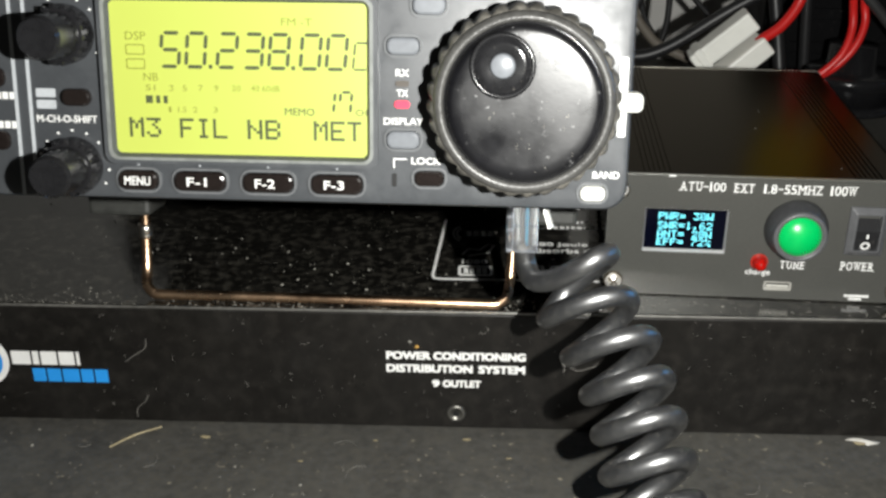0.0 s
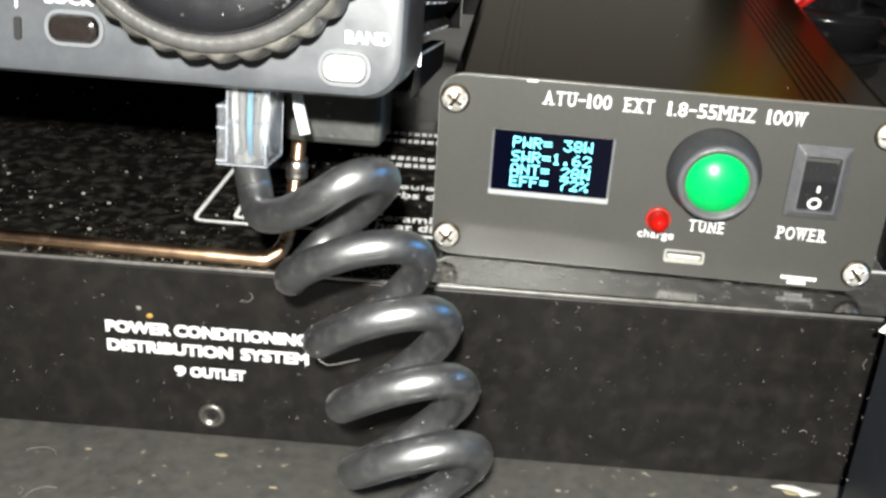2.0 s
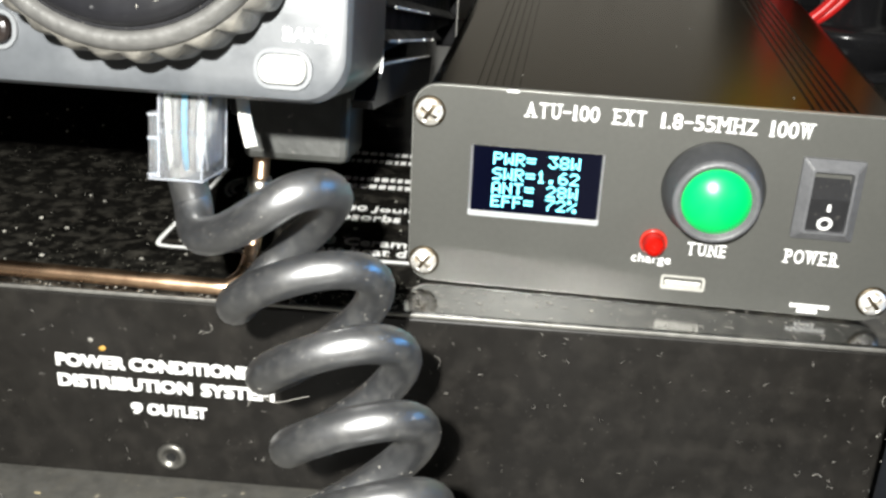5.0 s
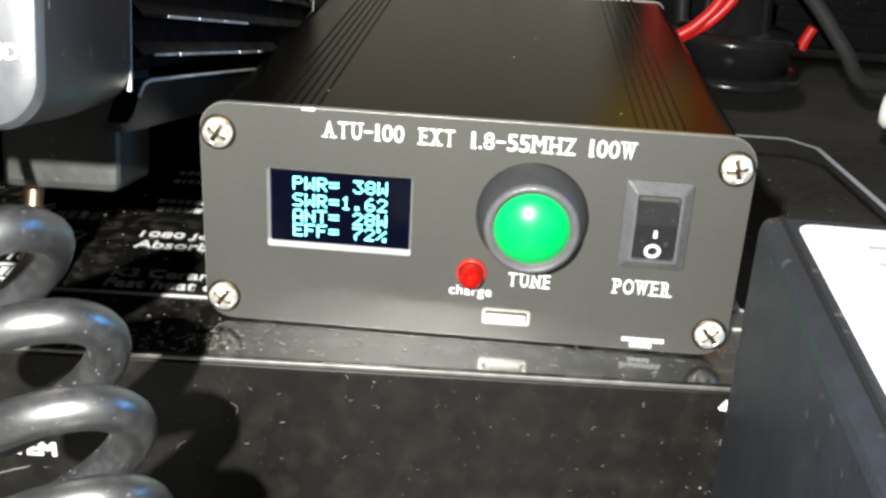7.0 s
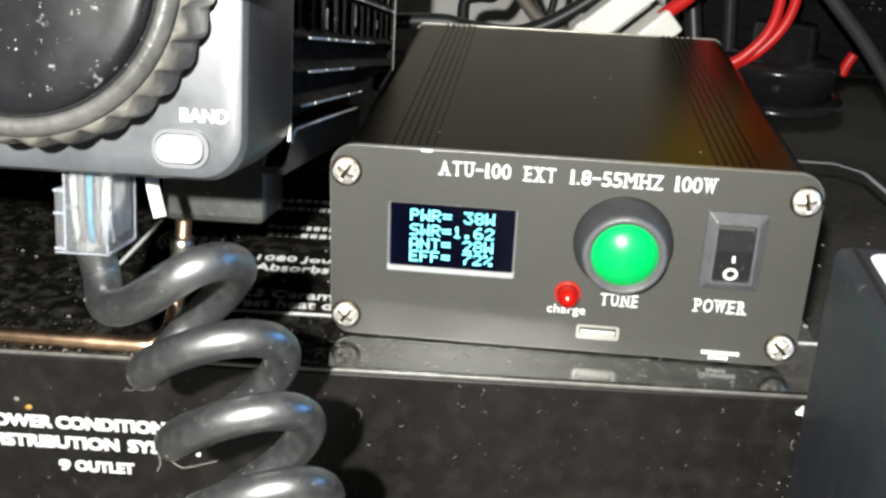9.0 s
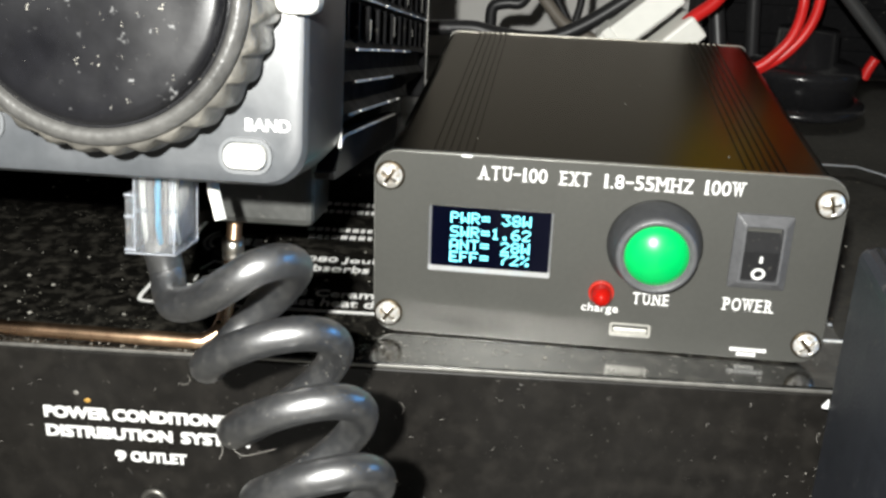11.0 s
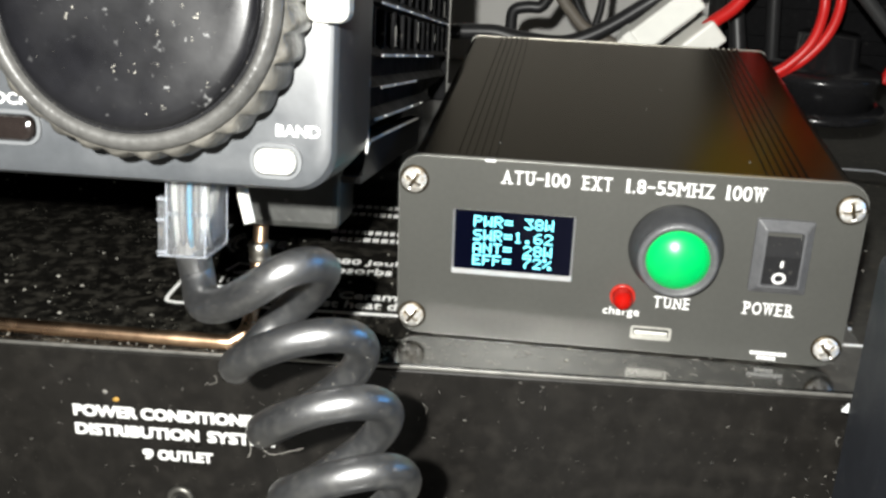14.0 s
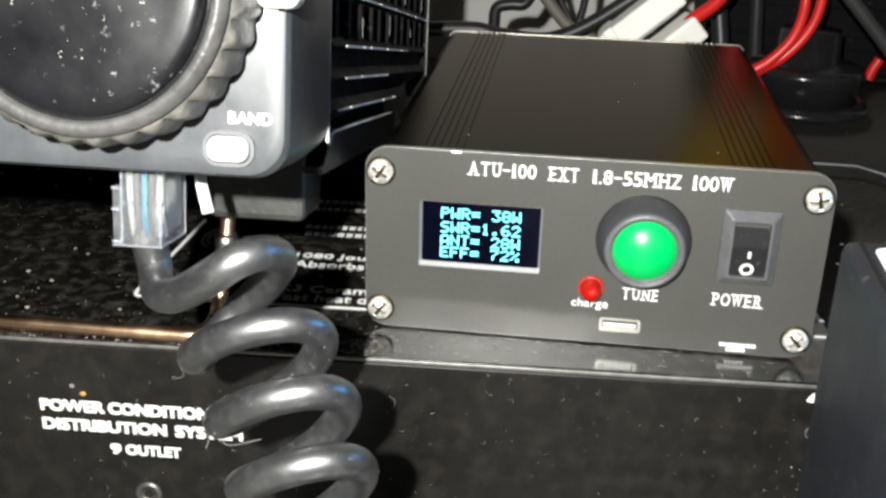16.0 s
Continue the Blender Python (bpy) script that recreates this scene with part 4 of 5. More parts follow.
    rk = part("rocker", rk, ROCKER, sw, "black rocker pressed at the top")
    tilt = lambda z: -0.0030 + (66.2 - z) / 7.4 * 0.0018
    one = box((0.03145, tilt(64.8) - 0.0001, 0.0638), (0.0320, tilt(64.8) + 0.0002, 0.0658))
    part("on_mark", one, WHITE_PRINT, rk)
    nought = frame_plate(0.0028, 0.0028, 0.00139, tilt(61) - 0.00015, tilt(61) + 0.0003, mm(31.7, 61.0, 1.7, 1.7), 0.00084, 0.0317, 0.0610)
    for v in nought.verts:
        v.co.y += (0.061 - v.co.z) / 0.0074 * 0.0018
    part("off_mark", nought, WHITE_PRINT, rk)
    part("paint_nick", slab(*mm(2.2, 0.5, 0.2, -0.1, 1.4, -28.4, 81.4)), WHITE_PRINT, a)
    return a


def rocker_frame():
    bm = bmesh.new()
    cx, cz = 0.0318, 0.0653
    rings = [[(cx + x, y, cz + z) for x, z in outline(w, h, 0.0004, 2)] for w, h, y in
             ((0.0114, 0.0160, 0.0), (0.0114, 0.0160, -0.0008), (0.0082, 0.0126, -0.0022), (0.0072, 0.0118, -0.0022), (0.0071, 0.0117, 0.0010))]
    loft(bm, rings, False, False)
    bmesh.ops.recalc_face_normals(bm, faces=bm.faces)
    return bm


build_tuner()

# ---- the coiled microphone cord and its plug ----
PLUG = Matrix.Translation((-0.0720, -0.0500, 0.0920)) @ RADIO.to_3x3().to_4x4()
plug = thing("modular_plug", PLUG, "clear plastic modular plug in the radio's underside", "plug")
part("plug_body", box(mm(-4.1, -4.0, -12.8), mm(2.5, 7.7, 3.0), 0.0006), CLEAR, plug, "transparent plastic plug body")
part("plug_shoulder", box(mm(-5.7, -3.8, -12.6), mm(-4.05, 7.5, -3.2), 0.0005), CLEAR, plug)
# thin pale strips stand for highlights on the plug's shoulder, edges and foot
for z in (-12.5, -7.2, -3.8):
    part("shoulder_glint", box(mm(-5.7, -4.0, z), mm(-4.1, -3.6, z + 0.45), 0.0001), CLEAR_GLINT, plug)
for x in (-4.1, 2.2):
    part("plug_edge_glint", box(mm(x, -4.15, -12.6), mm(x + 0.25, -3.8, 2.0), 0.0001), CLEAR_GLINT, plug)
part("plug_edge_glint", box(mm(2.35, 7.3, -12.6), mm(2.6, 7.8, 2.0), 0.0001), CLEAR_GLINT, plug)
part("plug_foot_glint", box(mm(-5.6, -4.1, -13.0), mm(2.6, 7.7, -12.7), 0.0001), CLEAR_GLINT, plug)
part("plug_wedge", box(mm(1.2, -2.6, -11.0), mm(1.6, 6.4, -1.0), 0.0001), CLEAR_GLINT, plug)
part("latch", tube([mm(4.2, 9.6, -1.0), mm(5.0, 9.0, -5.0), mm(6.4, 8.0, -9.2)], 0.0012, 8, flat=0.5), KEY_LIGHT, plug, "white latch tongue")
for k in range(6):
    part("contact", box(mm(-3.0 + 0.3 * (k % 2), -2.2 + 1.3 * k, -2.6), mm(-1.4, -1.8 + 1.3 * k, 2.4)), BLUE_PRINT if k in (2, 4) else CONTACT, plug)
for x, y, mat, r in ((-2.7, -2.4, NYLON, 0.55), (-1.6, -2.9, GREY_WIRE, 0.6), (-0.4, -3.0, STRAND, 0.5), (0.7, -2.8, GREY_WIRE, 0.45), (1.5, -2.2, NYLON, 0.5)):
    part("conductor", tube([mm(x, y + 1.4, -11.5), mm(x, y, -8), mm(x * 1.1, y, -3.5), mm(x * 1.15, y + 0.6, 1.5)], r / 1000, 10), mat, plug, "", True)
part("strain_bar", box(mm(-3.8, -3.4, -6.4), mm(2.2, -1.6, -5.6), 0.0002), CLEAR_GLINT, plug)
part("cord_end", tube([mm(-1.2, -0.4, -13.2), mm(-1.2, 0.6, -3)], 0.0021, 12), GREY_WIRE, plug)

cord = thing("coiled_cord", pose(0, 0, 0), "thick black coiled rubber microphone cord hanging from the plug", "cord")
# middles of the turns, from the plug down to the table
CENTRES = [(-0.0638, -0.0445, 0.0707), (-0.0564, -0.0526, 0.0639), (-0.0500, -0.0602, 0.0566), (-0.0451, -0.0667, 0.0487), (-0.0419, -0.0724, 0.0403), (-0.0392, -0.0782, 0.0318),
           (-0.0366, -0.0845, 0.0236), (-0.0340, -0.0915, 0.0165), (-0.0312, -0.0995, 0.0125), (-0.0280, -0.1080, 0.0118), (-0.0246, -0.1165, 0.0116)]
STEPS = 60
axis = spline(CENTRES, STEPS)
CORD_R = 0.00285
ACROSS, OVER = Vector((0.0084, 0.0036, 0.0026)), Vector((0.0032, -0.0052, 0.0073))  # half widths of a slanting turn: to its end, and over its top


def coil_point(k):
    """Each turn runs from its left end over the top and front to the right, and back behind and below."""
    a = math.pi - 2 * math.pi * (k / STEPS - 1)
    sway = 1 + 0.03 * math.sin(k / 41)
    return axis[k] + ACROSS * (sway * math.cos(a)) + OVER * math.sin(a)


first = int(0.93 * STEPS)
coil = [coil_point(k) for k in range(first, len(axis))]
lead = [PLUG @ Vector(mm(-1.2, -0.4, -12)), Vector((-0.0724, -0.0522, 0.0752)), Vector((-0.0701, -0.0565, 0.0722)), Vector((-0.0650, -0.0605, 0.0744)), Vector((-0.0590, -0.0630, 0.0789)),
        Vector((-0.0546, -0.0625, 0.0819)), Vector((-0.0513, -0.0590, 0.0818)), Vector((-0.0508, -0.0530, 0.0780)), Vector((-0.0540, -0.0485, 0.0722)), Vector((-0.0583, -0.0470, 0.0672)), Vector((-0.0618, -0.0478, 0.0632)), coil[0]]
lead = spline(lead, 7)[:-1]
part("cord_lead", tube(lead + coil[:2], CORD_R, 16), RUBBER, cord, "black rubber lead below the plug", True)
part("cord_coil", tube(coil, CORD_R, 16), RUBBER, cord, "coiled glossy black rubber cord", True)

# ---- the black adapter box with a white label ----
adapter = thing("power_adapter", pose(0.0412, -0.0305, TABLE_Z, 0, 0, -1.5), "black plastic power adapter with a white paper label on top", "power adapter")
H = 0.0805 - TABLE_Z
part("case", box((0.0, -0.135, 0.0002), (0.075, 0.0, H), 0.0024, 3), BOX, adapter, "dusty black plastic case")
part("top_groove", box((0.0024, -0.1325, H - 0.0001), (0.0030, -0.0026, H + 0.0004)), HOLE, adapter)
chip = bmesh.new()
loft(chip, [[(x, 0.0004, z) for x, z in ((-0.0007, 0.0510), (0.0004, 0.0508), (0.0004, 0.0526))], [(x, -0.0002, z) for x, z in ((-0.0007, 0.0510), (0.0004, 0.0508), (0.0004, 0.0526))]])
bmesh.ops.recalc_face_normals(chip, faces=chip.faces)
part("paper_scrap", chip, PAPER, adapter, "torn white paper scrap on the edge")
label = bmesh.new()
loft(label, [[(0.0375 + x, -0.067 + y, H + z) for x, y in outline(0.0665, 0.125, 0.0025, 5)] for z in (0.00005, 0.0002)])
bmesh.ops.recalc_face_normals(label, faces=label.faces)
lab = part("paper_label", label, PAPER, adapter, "bright white paper label")
for k in range(16):
    x = 0.012
    while x < 0.062:
        wd = random.uniform(0.004, 0.014)
        part("printed_bar", box((x, -0.012 - 0.0055 * k, H + 0.0002), (x + wd, -0.0105 - 0.0055 * k, H + 0.00028)), INK, lab)
        x += wd + 0.001

# ---- behind: connectors, wires, the round black base ----


def wire(name, pts, r, mat, label, category="wire", flat=1.0):
    ob = obj(name, tube(spline(pts, 8), r, 10, flat=flat), mat, None, "", True)
    return tagged(ob, label, category)


def connector(m, label):
    c = thing("wire_connector", m, label, "connector")
    part("housing", box(mm(-7, -5, -17), mm(7, 5, 17), 0.0012), NYLON, c, "milky white nylon housing")
    part("ridge", box(mm(-1.6, -6.4, -12), mm(1.6, -5, 10), 0.0004), NYLON, c)
    part("collar", box(mm(-7.8, -5.6, 10), mm(7.8, 5.6, 14), 0.0006), NYLON, c)
    return c


connector(look((0.018, 0.205, 0.0735), (0.0305, 0.205, 0.0845)) @ pose(0, 0, 0), "white nylon wire connector lying behind the tuner")
connector(look((0.0275, 0.212, 0.0600), (0.0395, 0.214, 0.0705)) @ pose(0, 0, 0), "white nylon wire connector with a red lead")
wire("red_wire", [(0.035, 0.213, 0.069), (0.0385, 0.211, 0.0735), (0.0455, 0.209, 0.0800), (0.0515, 0.208, 0.0900), (0.0540, 0.208, 0.102), (0.056, 0.205, 0.135)], 0.0026, RED_WIRE, "bright red insulated wire from the white connector")
wire("red_wire", [(0.050, 0.196, 0.048), (0.0595, 0.200, 0.0560), (0.0665, 0.2, 0.0612), (0.0735, 0.2, 0.070), (0.0760, 0.2, 0.0815), (0.0745, 0.2, 0.095), (0.068, 0.19, 0.125)], 0.0019, RED_WIRE, "bright red insulated wire curving upward")
wire("red_wire", [(0.051, 0.199, 0.046), (0.0615, 0.203, 0.0550), (0.072, 0.203, 0.0625), (0.0795, 0.203, 0.0725), (0.0822, 0.203, 0.084), (0.0800, 0.203, 0.097), (0.075, 0.19, 0.130)], 0.0019, RED_WIRE, "bright red insulated wire curving upward")
wire("red_wire", [(0.1190, 0.262, 0.0422), (0.1202, 0.262, 0.0462), (0.1225, 0.262, 0.0512)], 0.0022, RED_WIRE, "short stub of red wire")
# wires out of view, added to tint the reflection in the tuner's shell
for k in range(2):
    wire("red_wire", [(0.053 + 0.006 * k, 0.207 - 0.002 * k, 0.099), (0.049 + 0.0080 * k, 0.203, 0.105 + 0.001 * k), (0.052 + 0.007 * k, 0.200, 0.113), (0.060 + 0.005 * k, 0.203, 0.121), (0.078 + 0.006 * k, 0.245, 0.126), (0.086 + 0.006 * k, 0.268, 0.118)], 0.0016, RED_WIRE, "unseen red wire added above the tuner for its reflection")
for k in range(3):
    wire("orange_wire", [(0.070 + 0.008 * k, 0.198, 0.118), (0.069 + 0.009 * k, 0.196, 0.126), (0.066 + 0.009 * k, 0.192, 0.136), (0.066 + 0.009 * k, 0.192, 0.146), (0.088 + 0.007 * k, 0.24, 0.148), (0.100 + 0.007 * k, 0.275, 0.141)], 0.0030, ORANGE_WIRE, "unseen orange wire added above the tuner for its reflection")
for k in range(4):
    wire("yellow_wire", [(0.048 + 0.006 * k, 0.198 - 0.002 * k, 0.130), (0.040 + 0.008 * k, 0.194, 0.140 + 0.001 * k), (0.036 + 0.009 * k, 0.190, 0.154), (0.046 + 0.007 * k, 0.190, 0.168), (0.078 + 0.006 * k, 0.24, 0.165), (0.096 + 0.006 * k, 0.285, 0.142)], 0.0056, YELLOW_WIRE, "unseen yellow wire added above the tuner for its reflection")
wire("black_cable", [(-0.0400, 0.25, 0.0480), (-0.0406, 0.25, 0.0600), (-0.0396, 0.25, 0.0668), (-0.0338, 0.25, 0.0686), (-0.0284, 0.25, 0.0690), (-0.0244, 0.25, 0.0745), (-0.0199, 0.25, 0.0790), (-0.0165, 0.25, 0.092)], 0.0026, BLACK_WIRE, "black cable bent in a step before the wall", "cable")
wire("grey_cable", [(-0.0250, 0.235, 0.0900), (-0.0207, 0.235, 0.0774), (-0.0155, 0.235, 0.0702), (-0.0099, 0.235, 0.0643), (-0.0018, 0.235, 0.0600), (0.0123, 0.235, 0.0545)], 0.0025, TAUPE_WIRE, "grey-brown cable sloping down to the connectors", "cable")
wire("black_cable", [(-0.0700, 0.228, 0.0605), (-0.0476, 0.228, 0.0617), (-0.0381, 0.228, 0.0601), (-0.0216, 0.228, 0.0586), (-0.0113, 0.228, 0.0606), (0.0010, 0.228, 0.0669), (0.0181, 0.228, 0.0788), (0.0328, 0.228, 0.0881), (0.0560, 0.228, 0.1000)], 0.0031, BLACK_WIRE, "thick black cable crossing before the wall", "cable")
wire("black_cable", [(-0.0029, 0.252, 0.098), (-0.0028, 0.252, 0.078), (-0.0035, 0.252, 0.0684), (-0.0058, 0.252, 0.0590)], 0.0017, BLACK_WIRE, "thin black cable hanging before the wall", "cable")
wire("black_cable", [(-0.0184, 0.256, 0.098), (-0.0164, 0.256, 0.0797), (-0.0133, 0.256, 0.0703), (-0.0070, 0.256, 0.0600)], 0.0014, BLACK_WIRE, "thin black cable hanging before the wall", "cable")
wire("black_cable", [(0.0020, 0.250, 0.0920), (0.0056, 0.25, 0.0878), (0.0121, 0.25, 0.0811), (0.0187, 0.25, 0.0743)], 0.0016, BLACK_WIRE, "thin black cable slanting before the wall", "cable")
wire("black_cable", [(0.0660, 0.252, 0.098), (0.0664, 0.252, 0.086), (0.0676, 0.252, 0.0696), (0.0700, 0.252, 0.0440)], 0.0030, BLACK_WIRE, "black cable hanging beside the red wires", "cable")
wire("black_cable", [(0.080, 0.2, 0.097), (0.0884, 0.2, 0.0883), (0.0978, 0.2, 0.0785), (0.1071, 0.2, 0.0686), (0.1125, 0.2, 0.0620), (0.119, 0.2, 0.0539), (0.1240, 0.202, 0.0465), (0.1320, 0.206, 0.0430), (0.150, 0.215, 0.0430)], 0.0026, DARK_GREY_WIRE, "dark grey cable slanting down", "cable")
wire("black_cable", [(0.046, 0.25, 0.105), (0.049, 0.245, 0.085), (0.053, 0.24, 0.060), (0.055, 0.235, 0.042)], 0.0034, BLACK_WIRE, "black cable hanging down", "cable")

base = thing("round_black_base", pose(0.083, 0.216, TOP + 0.0003), "round black plastic base standing behind the tuner", "base")
part("foot", lathe([(0.0001, 0.0), (0.0245, 0.0), (0.0250, 0.0012), (0.0246, 0.0028), (0.0210, 0.0040)], 64, "z"), KNOB, base, "", True)
part("drum", lathe([(0.0205, 0.0035), (0.0208, 0.0130), (0.0218, 0.0140), (0.0214, 0.0162), (0.0190, 0.0175), (0.0120, 0.0185), (0.0115, 0.0300), (0.0001, 0.0305)], 64, "z"), KNOB, base, "", True)
dark = thing("dark_box", pose(0.125, 0.30, TOP), "dark metal case standing behind the wires", "case")
part("body", box((-0.075, -0.03, 0.0003), (0.075, 0.03, 0.10), 0.002), CASE, dark)
for k in range(5):
    part("rib", box((-0.070, -0.0315, 0.012 + 0.018 * k), (0.070, -0.0300, 0.018 + 0.018 * k), 0.0004), CASE, dark)
# made-up dark box: keeps the bright wall from showing under the radio
back = thing("dark_box", pose(-0.185, 0.235, TOP), "added dark box blocking the bright wall behind the radio", "case")
part("body", box((-0.105, -0.03, 0.0003), (0.105, 0.03, 0.11), 0.002), CASE, back)
for k in range(5):
    part("rib", box((-0.100, -0.0315, 0.012 + 0.018 * k), (0.100, -0.0300, 0.018 + 0.018 * k), 0.0004), CASE, back)
tip = thing("pale_plug", pose(0.121, 0.162, TOP + 0.0062, 90, 0, 62), "pale grey plastic plug lying on the conditioner", "plug")
part("plug_body", lathe([(0.0001, 0.0), (0.0050, 0.0004), (0.0060, 0.0020), (0.0060, 0.0150), (0.0045, 0.0175), (0.0030, 0.0260), (0.0001, 0.0265)], 28, "z"), NYLON, tip, "", True)
part("plug_ring", lathe([(0.0060, 0.0050), (0.0063, 0.0052), (0.0063, 0.0060), (0.0060, 0.0062)], 28, "z"), GREY_WIRE, tip, "", True)

# ---- crumbs and dust flecks ----
rng = random.Random(7)
ball = bmesh.new()
bmesh.ops.create_icosphere(ball, subdivisions=1, radius=1.0)
BALL_V, BALL_F = [v.co.copy() for v in ball.verts], [[v.index for v in f.verts] for f in ball.faces]
ball.free()
grains, grain_faces = [], []


def crumb(x, y, z, s):
    """A small uneven grain lying on a surface."""
    n = len(grains)
    grains.extend((v.x * s * rng.uniform(0.6, 1.5) + x, v.y * s * rng.uniform(0.6, 1.5) + y, v.z * s * 0.5 + z + s * 0.4) for v in BALL_V)
    grain_faces.extend([n + k for k in f] for f in BALL_F)


for _ in range(260):
    crumb(rng.uniform(-0.26, 0.10), rng.uniform(-0.15, -0.03), TABLE_Z, rng.choice((0.0002, 0.0003, 0.0003, 0.0006)))
for _ in range(420):
    x = rng.uniform(-0.26, 0.10)
    crumb(x, rng.uniform(-0.009, 0.11) + 0.05 * x, TOP, rng.choice((0.00008, 0.00012, 0.00012, 0.0002, 0.0002, 0.0004)))
for _ in range(60):
    # larger flakes before the bail
    x = rng.uniform(-0.22, -0.05)
    crumb(x, rng.uniform(-0.009, 0.030) + 0.05 * x, TOP - 0.0001, rng.choice((0.0002, 0.0003, 0.0005)))
for _ in range(600):
    # dust gathered along the front edge of the conditioner's top, and before the bail
    x = rng.uniform(-0.27, -0.045)
    crumb(x, -0.0117 + abs(rng.gauss(0, 0.0035)) + 0.05 * x, TOP, rng.choice((0.00006, 0.00009, 0.00012, 0.00018, 0.0003)))
for _ in range(26):
    crumb(0.0405 + rng.uniform(-0.0014, 0.0008), -0.0302 + rng.uniform(-0.004, 0.0006), rng.uniform(0.0, 0.046), rng.choice((0.00005, 0.00008, 0.00012, 0.0002)))
for _ in range(16):
    crumb(rng.uniform(-0.042, 0.042), rng.uniform(0.004, 0.11), 0.0807, rng.choice((0.00008, 0.00012, 0.0002)))


def stuck(p, out, s):
    """A flat grain clinging to a surface that faces outwards along out."""
    n = len(grains)
    turn = out.to_track_quat("Z", "Y")
    for v in BALL_V:
        grains.append(tuple(p + turn @ Vector((v.x * s * rng.uniform(0.5, 1.6), v.y * s * rng.uniform(0.5, 1.6), v.z * s * 0.3))))
    grain_faces.extend([n + k for k in f] for f in BALL_F)


for _ in range(2600):
    # dust on the cord, thickest on the hidden runs and the lower ends of its turns
    k = rng.randrange(2, len(coil) - 2)
    phase = math.pi - 2 * math.pi * ((first + k) / STEPS - 1)
    if math.sin(phase) > rng.gauss(-0.1, 0.35):
        continue
    along = (coil[k + 1] - coil[k - 1]).normalized()
    out = Vector((rng.gauss(0, 1), rng.gauss(0, 1), rng.gauss(0, 1)))
    out = (out - along * out.dot(along)).normalized()
    q = rng.random()
    stuck(coil[k].lerp(coil[k + 1], q) + out * CORD_R, out, rng.choice((0.00006, 0.00008, 0.00010, 0.00014, 0.00018)))
for x, z, s in ((55.0, 16.8, 0.33), (58.1, 16.8, 0.33), (61.5, 22.0, 0.2), (49.7, 24.9, 0.24), (48.9, 23.5, 0.3), (65.0, 25.4, 0.2), (66.8, 24.3, 0.34), (61.3, 17.8, 0.18), (62.2, 11.7, 0.22), (59.7, 10.9, 0.2), (63.6, 23.6, 0.16), (66.2, 21.5, 0.2), (68.4, 15.6, 0.25)):
    # pale specks on the dial's disc, each a few flakes
    for j in range(3):
        p = Vector(mm(x + rng.gauss(0, s * 0.6), -13.62, z + rng.gauss(0, s)))
        stuck(RADIO @ p, (RADIO.to_3x3() @ Vector((0, -1, 0))).normalized(), s * rng.uniform(0.25, 0.5) / 1000)
for _ in range(60):
    r, a = 15.5 * math.sqrt(rng.random()), rng.uniform(0, 6.283)
    p = Vector(mm(56.7 + r * math.cos(a), -13.62, 26.9 + r * math.sin(a)))
    stuck(RADIO @ p, (RADIO.to_3x3() @ Vector((0, -1, 0))).normalized(), rng.choice((0.00003, 0.00003, 0.00004, 0.00007)))
crumbs = bpy.data.meshes.new("dust_crumbs")
crumbs.from_pydata(grains, [], grain_faces)
crumbs.materials.append(CRUMB)
tagged(new("dust_crumbs", crumbs), "scattered pale dust crumbs", "dust", kind="stuff")

SCRATCHES = (((-192.1, 28.5), (-193.0, 25.0), (-196.5, 22.5), (-199.7, 19.9)), ((-193.7, 7.8), (-195.0, 5.0), (-197.8, 2.2), (-198.0, -1.0)))
lint = bmesh.new()
for k in range(230):
    # flecks and short bent fibres stuck to the conditioner's front, a few longer ones among them
    x, z = rng.uniform(-0.28, 0.050), rng.uniform(0.0, 0.038)
    a, s, bend = rng.uniform(0, 6.3), rng.uniform(0.00008, 0.00035), rng.uniform(-0.7, 0.7)
    if k % 12 == 0:
        s = rng.uniform(0.0004, 0.0010)
    pts = [COND_POSE @ Vector((x + s * j * math.cos(a + bend * j), -0.0001, z + s * j * math.sin(a + bend * j))) for j in range(4)]
    tube(spline(pts, 3), rng.choice((0.00002, 0.00003, 0.00004, 0.00006)), 4, bm=lint)
for k in range(150):
    # drift of dust and fibres on the conditioner's top before the tuner
    x = -0.047 + rng.gauss(0, 0.013) if k < 110 else rng.uniform(-0.05, 0.042)
    y = rng.uniform(-0.0105, -0.0015) + 0.05 * x
    a, s, bend = rng.gauss(0.05, 0.5), rng.uniform(0.0001, 0.0006), rng.uniform(-0.5, 0.5)
    pts = [(x + s * j * math.cos(a + bend * j), y + s * j * math.sin(a + bend * j), TOP + 0.0001) for j in range(4)]
    tube(spline(pts, 3), rng.choice((0.00003, 0.00005, 0.00008)), 4, bm=lint)
for pts in SCRATCHES:
    tube(spline([COND_POSE @ Vector((x / 1000, -0.00012, z / 1000)) for x, z in pts], 4), 0.00009, 4, bm=lint)
for pts in (((-61.6, -62.5, 50.8), (-60.8, -63.9, 49.8), (-61.2, -64.4, 48.6)), ((-60.0, -62.8, 50.2), (-57.6, -63.6, 49.1), (-54.6, -63.0, 49.6), (-52.5, -62.0, 49.8))):
    tube(spline([mm(*p) for p in pts], 4), 0.00005, 4, bm=lint)  # fluff caught on the cord
for _ in range(26):
    x, y = rng.uniform(-0.24, 0.09), rng.uniform(-0.09, -0.03)
    a, s = rng.uniform(0, 6.3), rng.uniform(0.0006, 0.003)
    pts = [(x + s * j * math.cos(a + 0.4 * j), y + s * j * math.sin(a + 0.4 * j), TABLE_Z + 0.0002) for j in range(4)]
    tube(spline(pts, 4), 0.00006, 5, bm=lint)
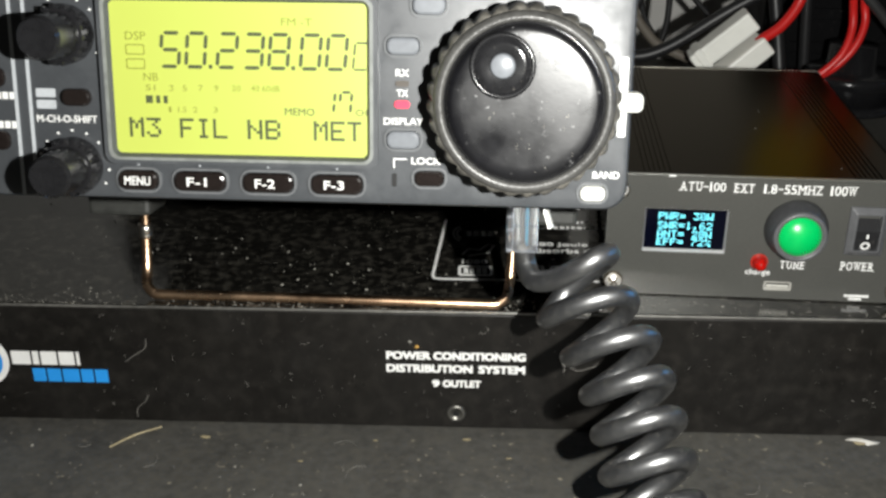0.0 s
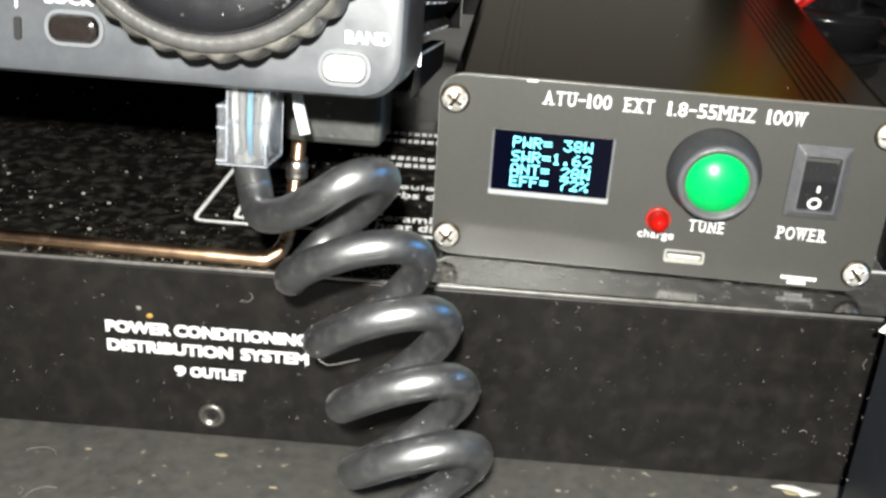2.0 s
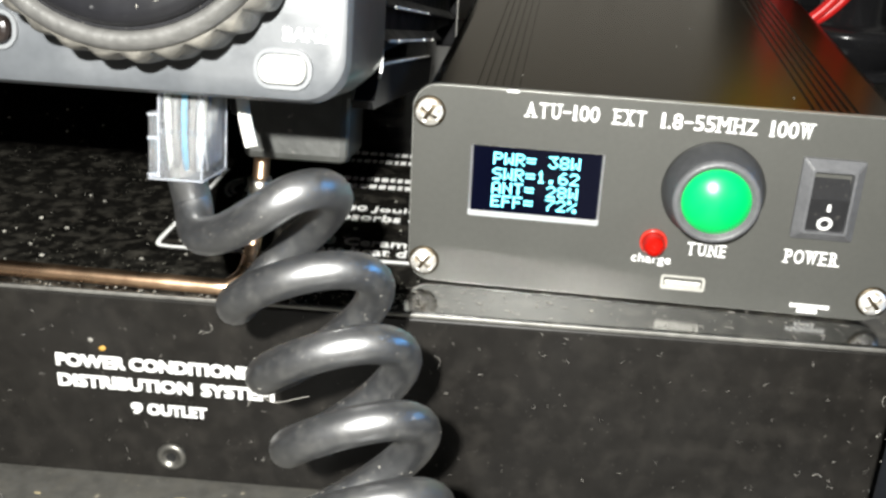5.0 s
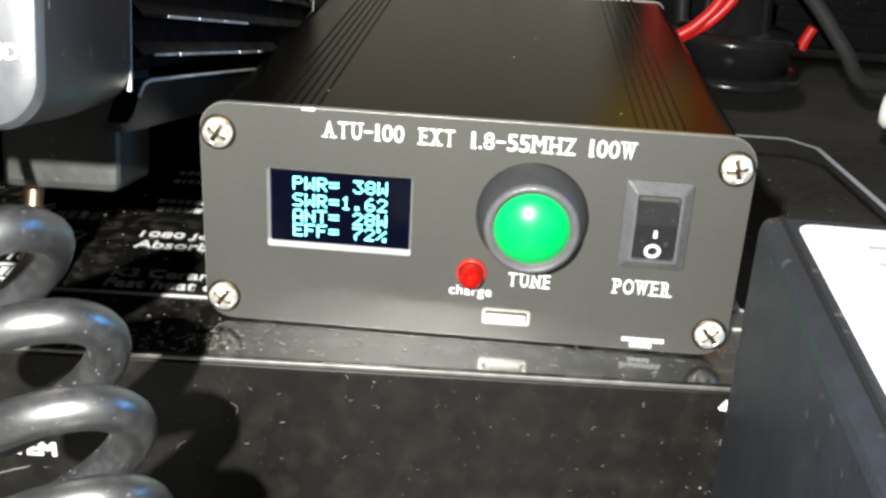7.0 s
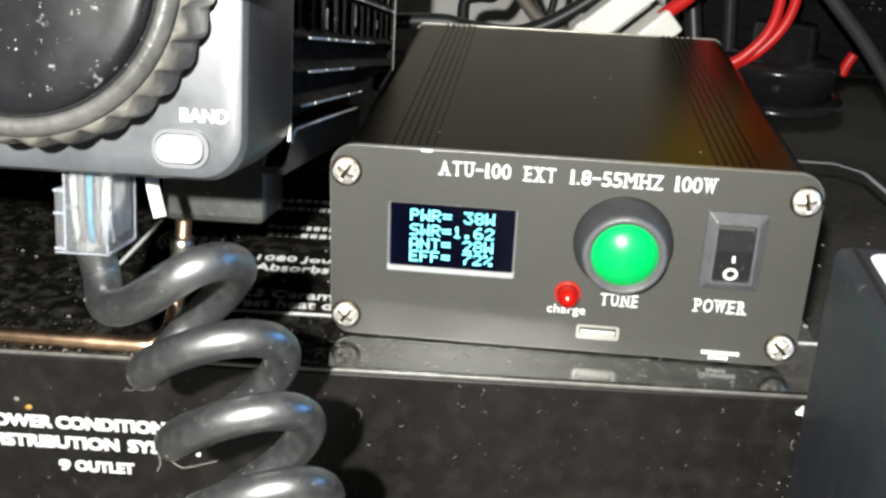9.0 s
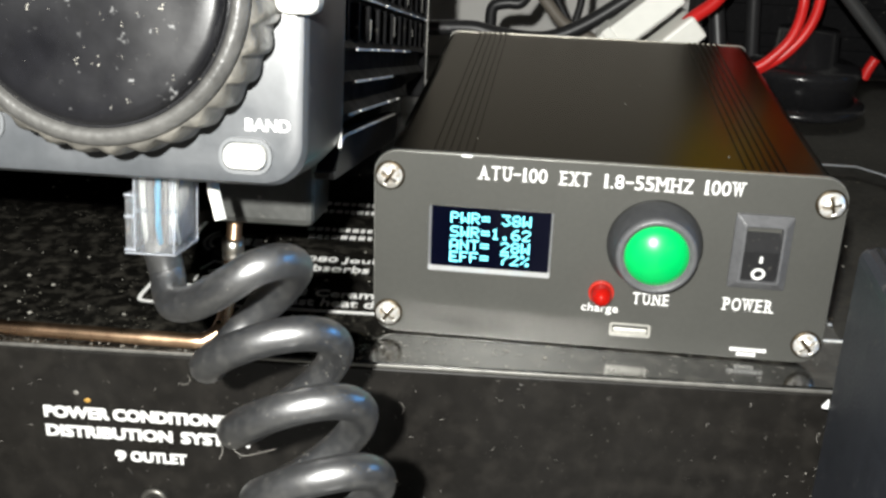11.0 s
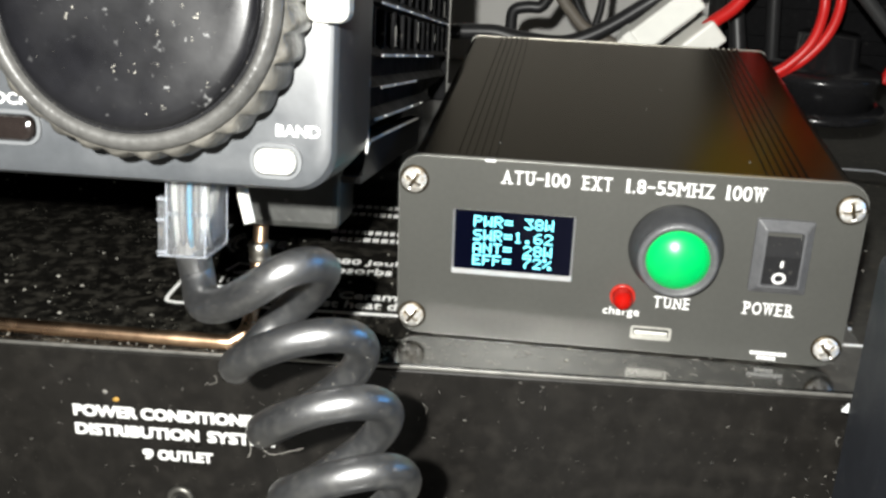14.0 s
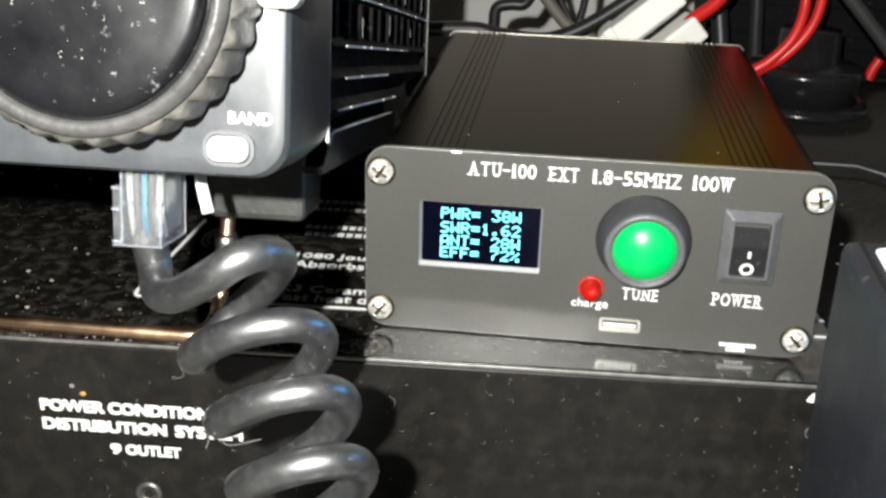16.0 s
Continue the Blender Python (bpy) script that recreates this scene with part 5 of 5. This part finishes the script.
tagged(obj("lint", lint, LINT), "pale lint fibres and scratches", "lint", kind="stuff")
for x, y, s in ((-0.1730, -0.0300, 0.0012), (-0.0890, -0.0240, 0.0011), (0.0370, -0.0150, 0.0016), (-0.0460, -0.0240, 0.0009), (-0.140, -0.040, 0.0008), (-0.075, -0.033, 0.0007), (-0.118, -0.027, 0.0006)):
    chip = bmesh.new()
    bmesh.ops.create_icosphere(chip, subdivisions=2, radius=s)
    for v in chip.verts:
        q = 1 + 0.45 * noise.noise(v.co * 700 + Vector((x * 900, y * 900, 0)))
        v.co = Vector((v.co.x * q * 1.3 + x, v.co.y * q * 0.6 + y, TABLE_Z + 0.0003 + (v.co.z * q + s) * 0.16))
    tagged(obj("dry_crumb", chip, STRAW), "tan dried crumb lying on the table", "crumb", group="crumbs on the table")
for px, pz, r, mat, words in ((-0.1056, 0.0276, 0.0006, AMBER, "amber dried crumb stuck to the conditioner's front"), (-0.1078, 0.0294, 0.0005, LINT, "pale fluff crumb stuck to the conditioner's front")):
    fleck = bmesh.new()
    bmesh.ops.create_icosphere(fleck, subdivisions=2, radius=r)
    for v in fleck.verts:
        q = 1 + 0.4 * noise.noise(v.co * 1500 + Vector((px * 900, 0, 0)))
        v.co = COND_POSE @ Vector((px + v.co.x * q * 1.15, -0.0002 + v.co.y * q * 0.4, pz + v.co.z * q))
    tagged(obj("dry_crumb", fleck, mat, None, "", True), words, "crumb")
FLAKE = (0.0330, -0.0132, 0.0105, -0.0020)  # one end, and the way to the other
# torn pale flake where the conditioner meets the table
flake = bmesh.new()
rim = [(FLAKE[0] + FLAKE[2] * u, FLAKE[1] + FLAKE[3] * u + w) for u, w in ((0, 0), (0.2, 0.0007), (0.45, 0.0006), (0.7, 0.0016), (1.0, 0.0008), (0.9, -0.0006), (0.6, -0.0013), (0.35, -0.0003))]
loft(flake, [[(x, y, TABLE_Z + 0.0002 + 0.0004 * (k % 3)) for k, (x, y) in enumerate(rim)], [(x, y, TABLE_Z + 0.0005 + 0.0004 * (k % 3)) for k, (x, y) in enumerate(rim)]])
bmesh.ops.recalc_face_normals(flake, faces=flake.faces)
tagged(obj("paper_flake", flake, PAPER_DULL), "torn pale paper flake lying on the table", "paper scrap")
straw = tube(spline([(-0.2020, -0.0380, TABLE_Z + 0.0004), (-0.196, -0.031, TABLE_Z + 0.0006), (-0.1890, -0.0255, TABLE_Z + 0.0004)], 6), 0.00035, 6)
tagged(obj("dry_straw", straw, STRAW), "thin tan straw lying on the table", "straw")
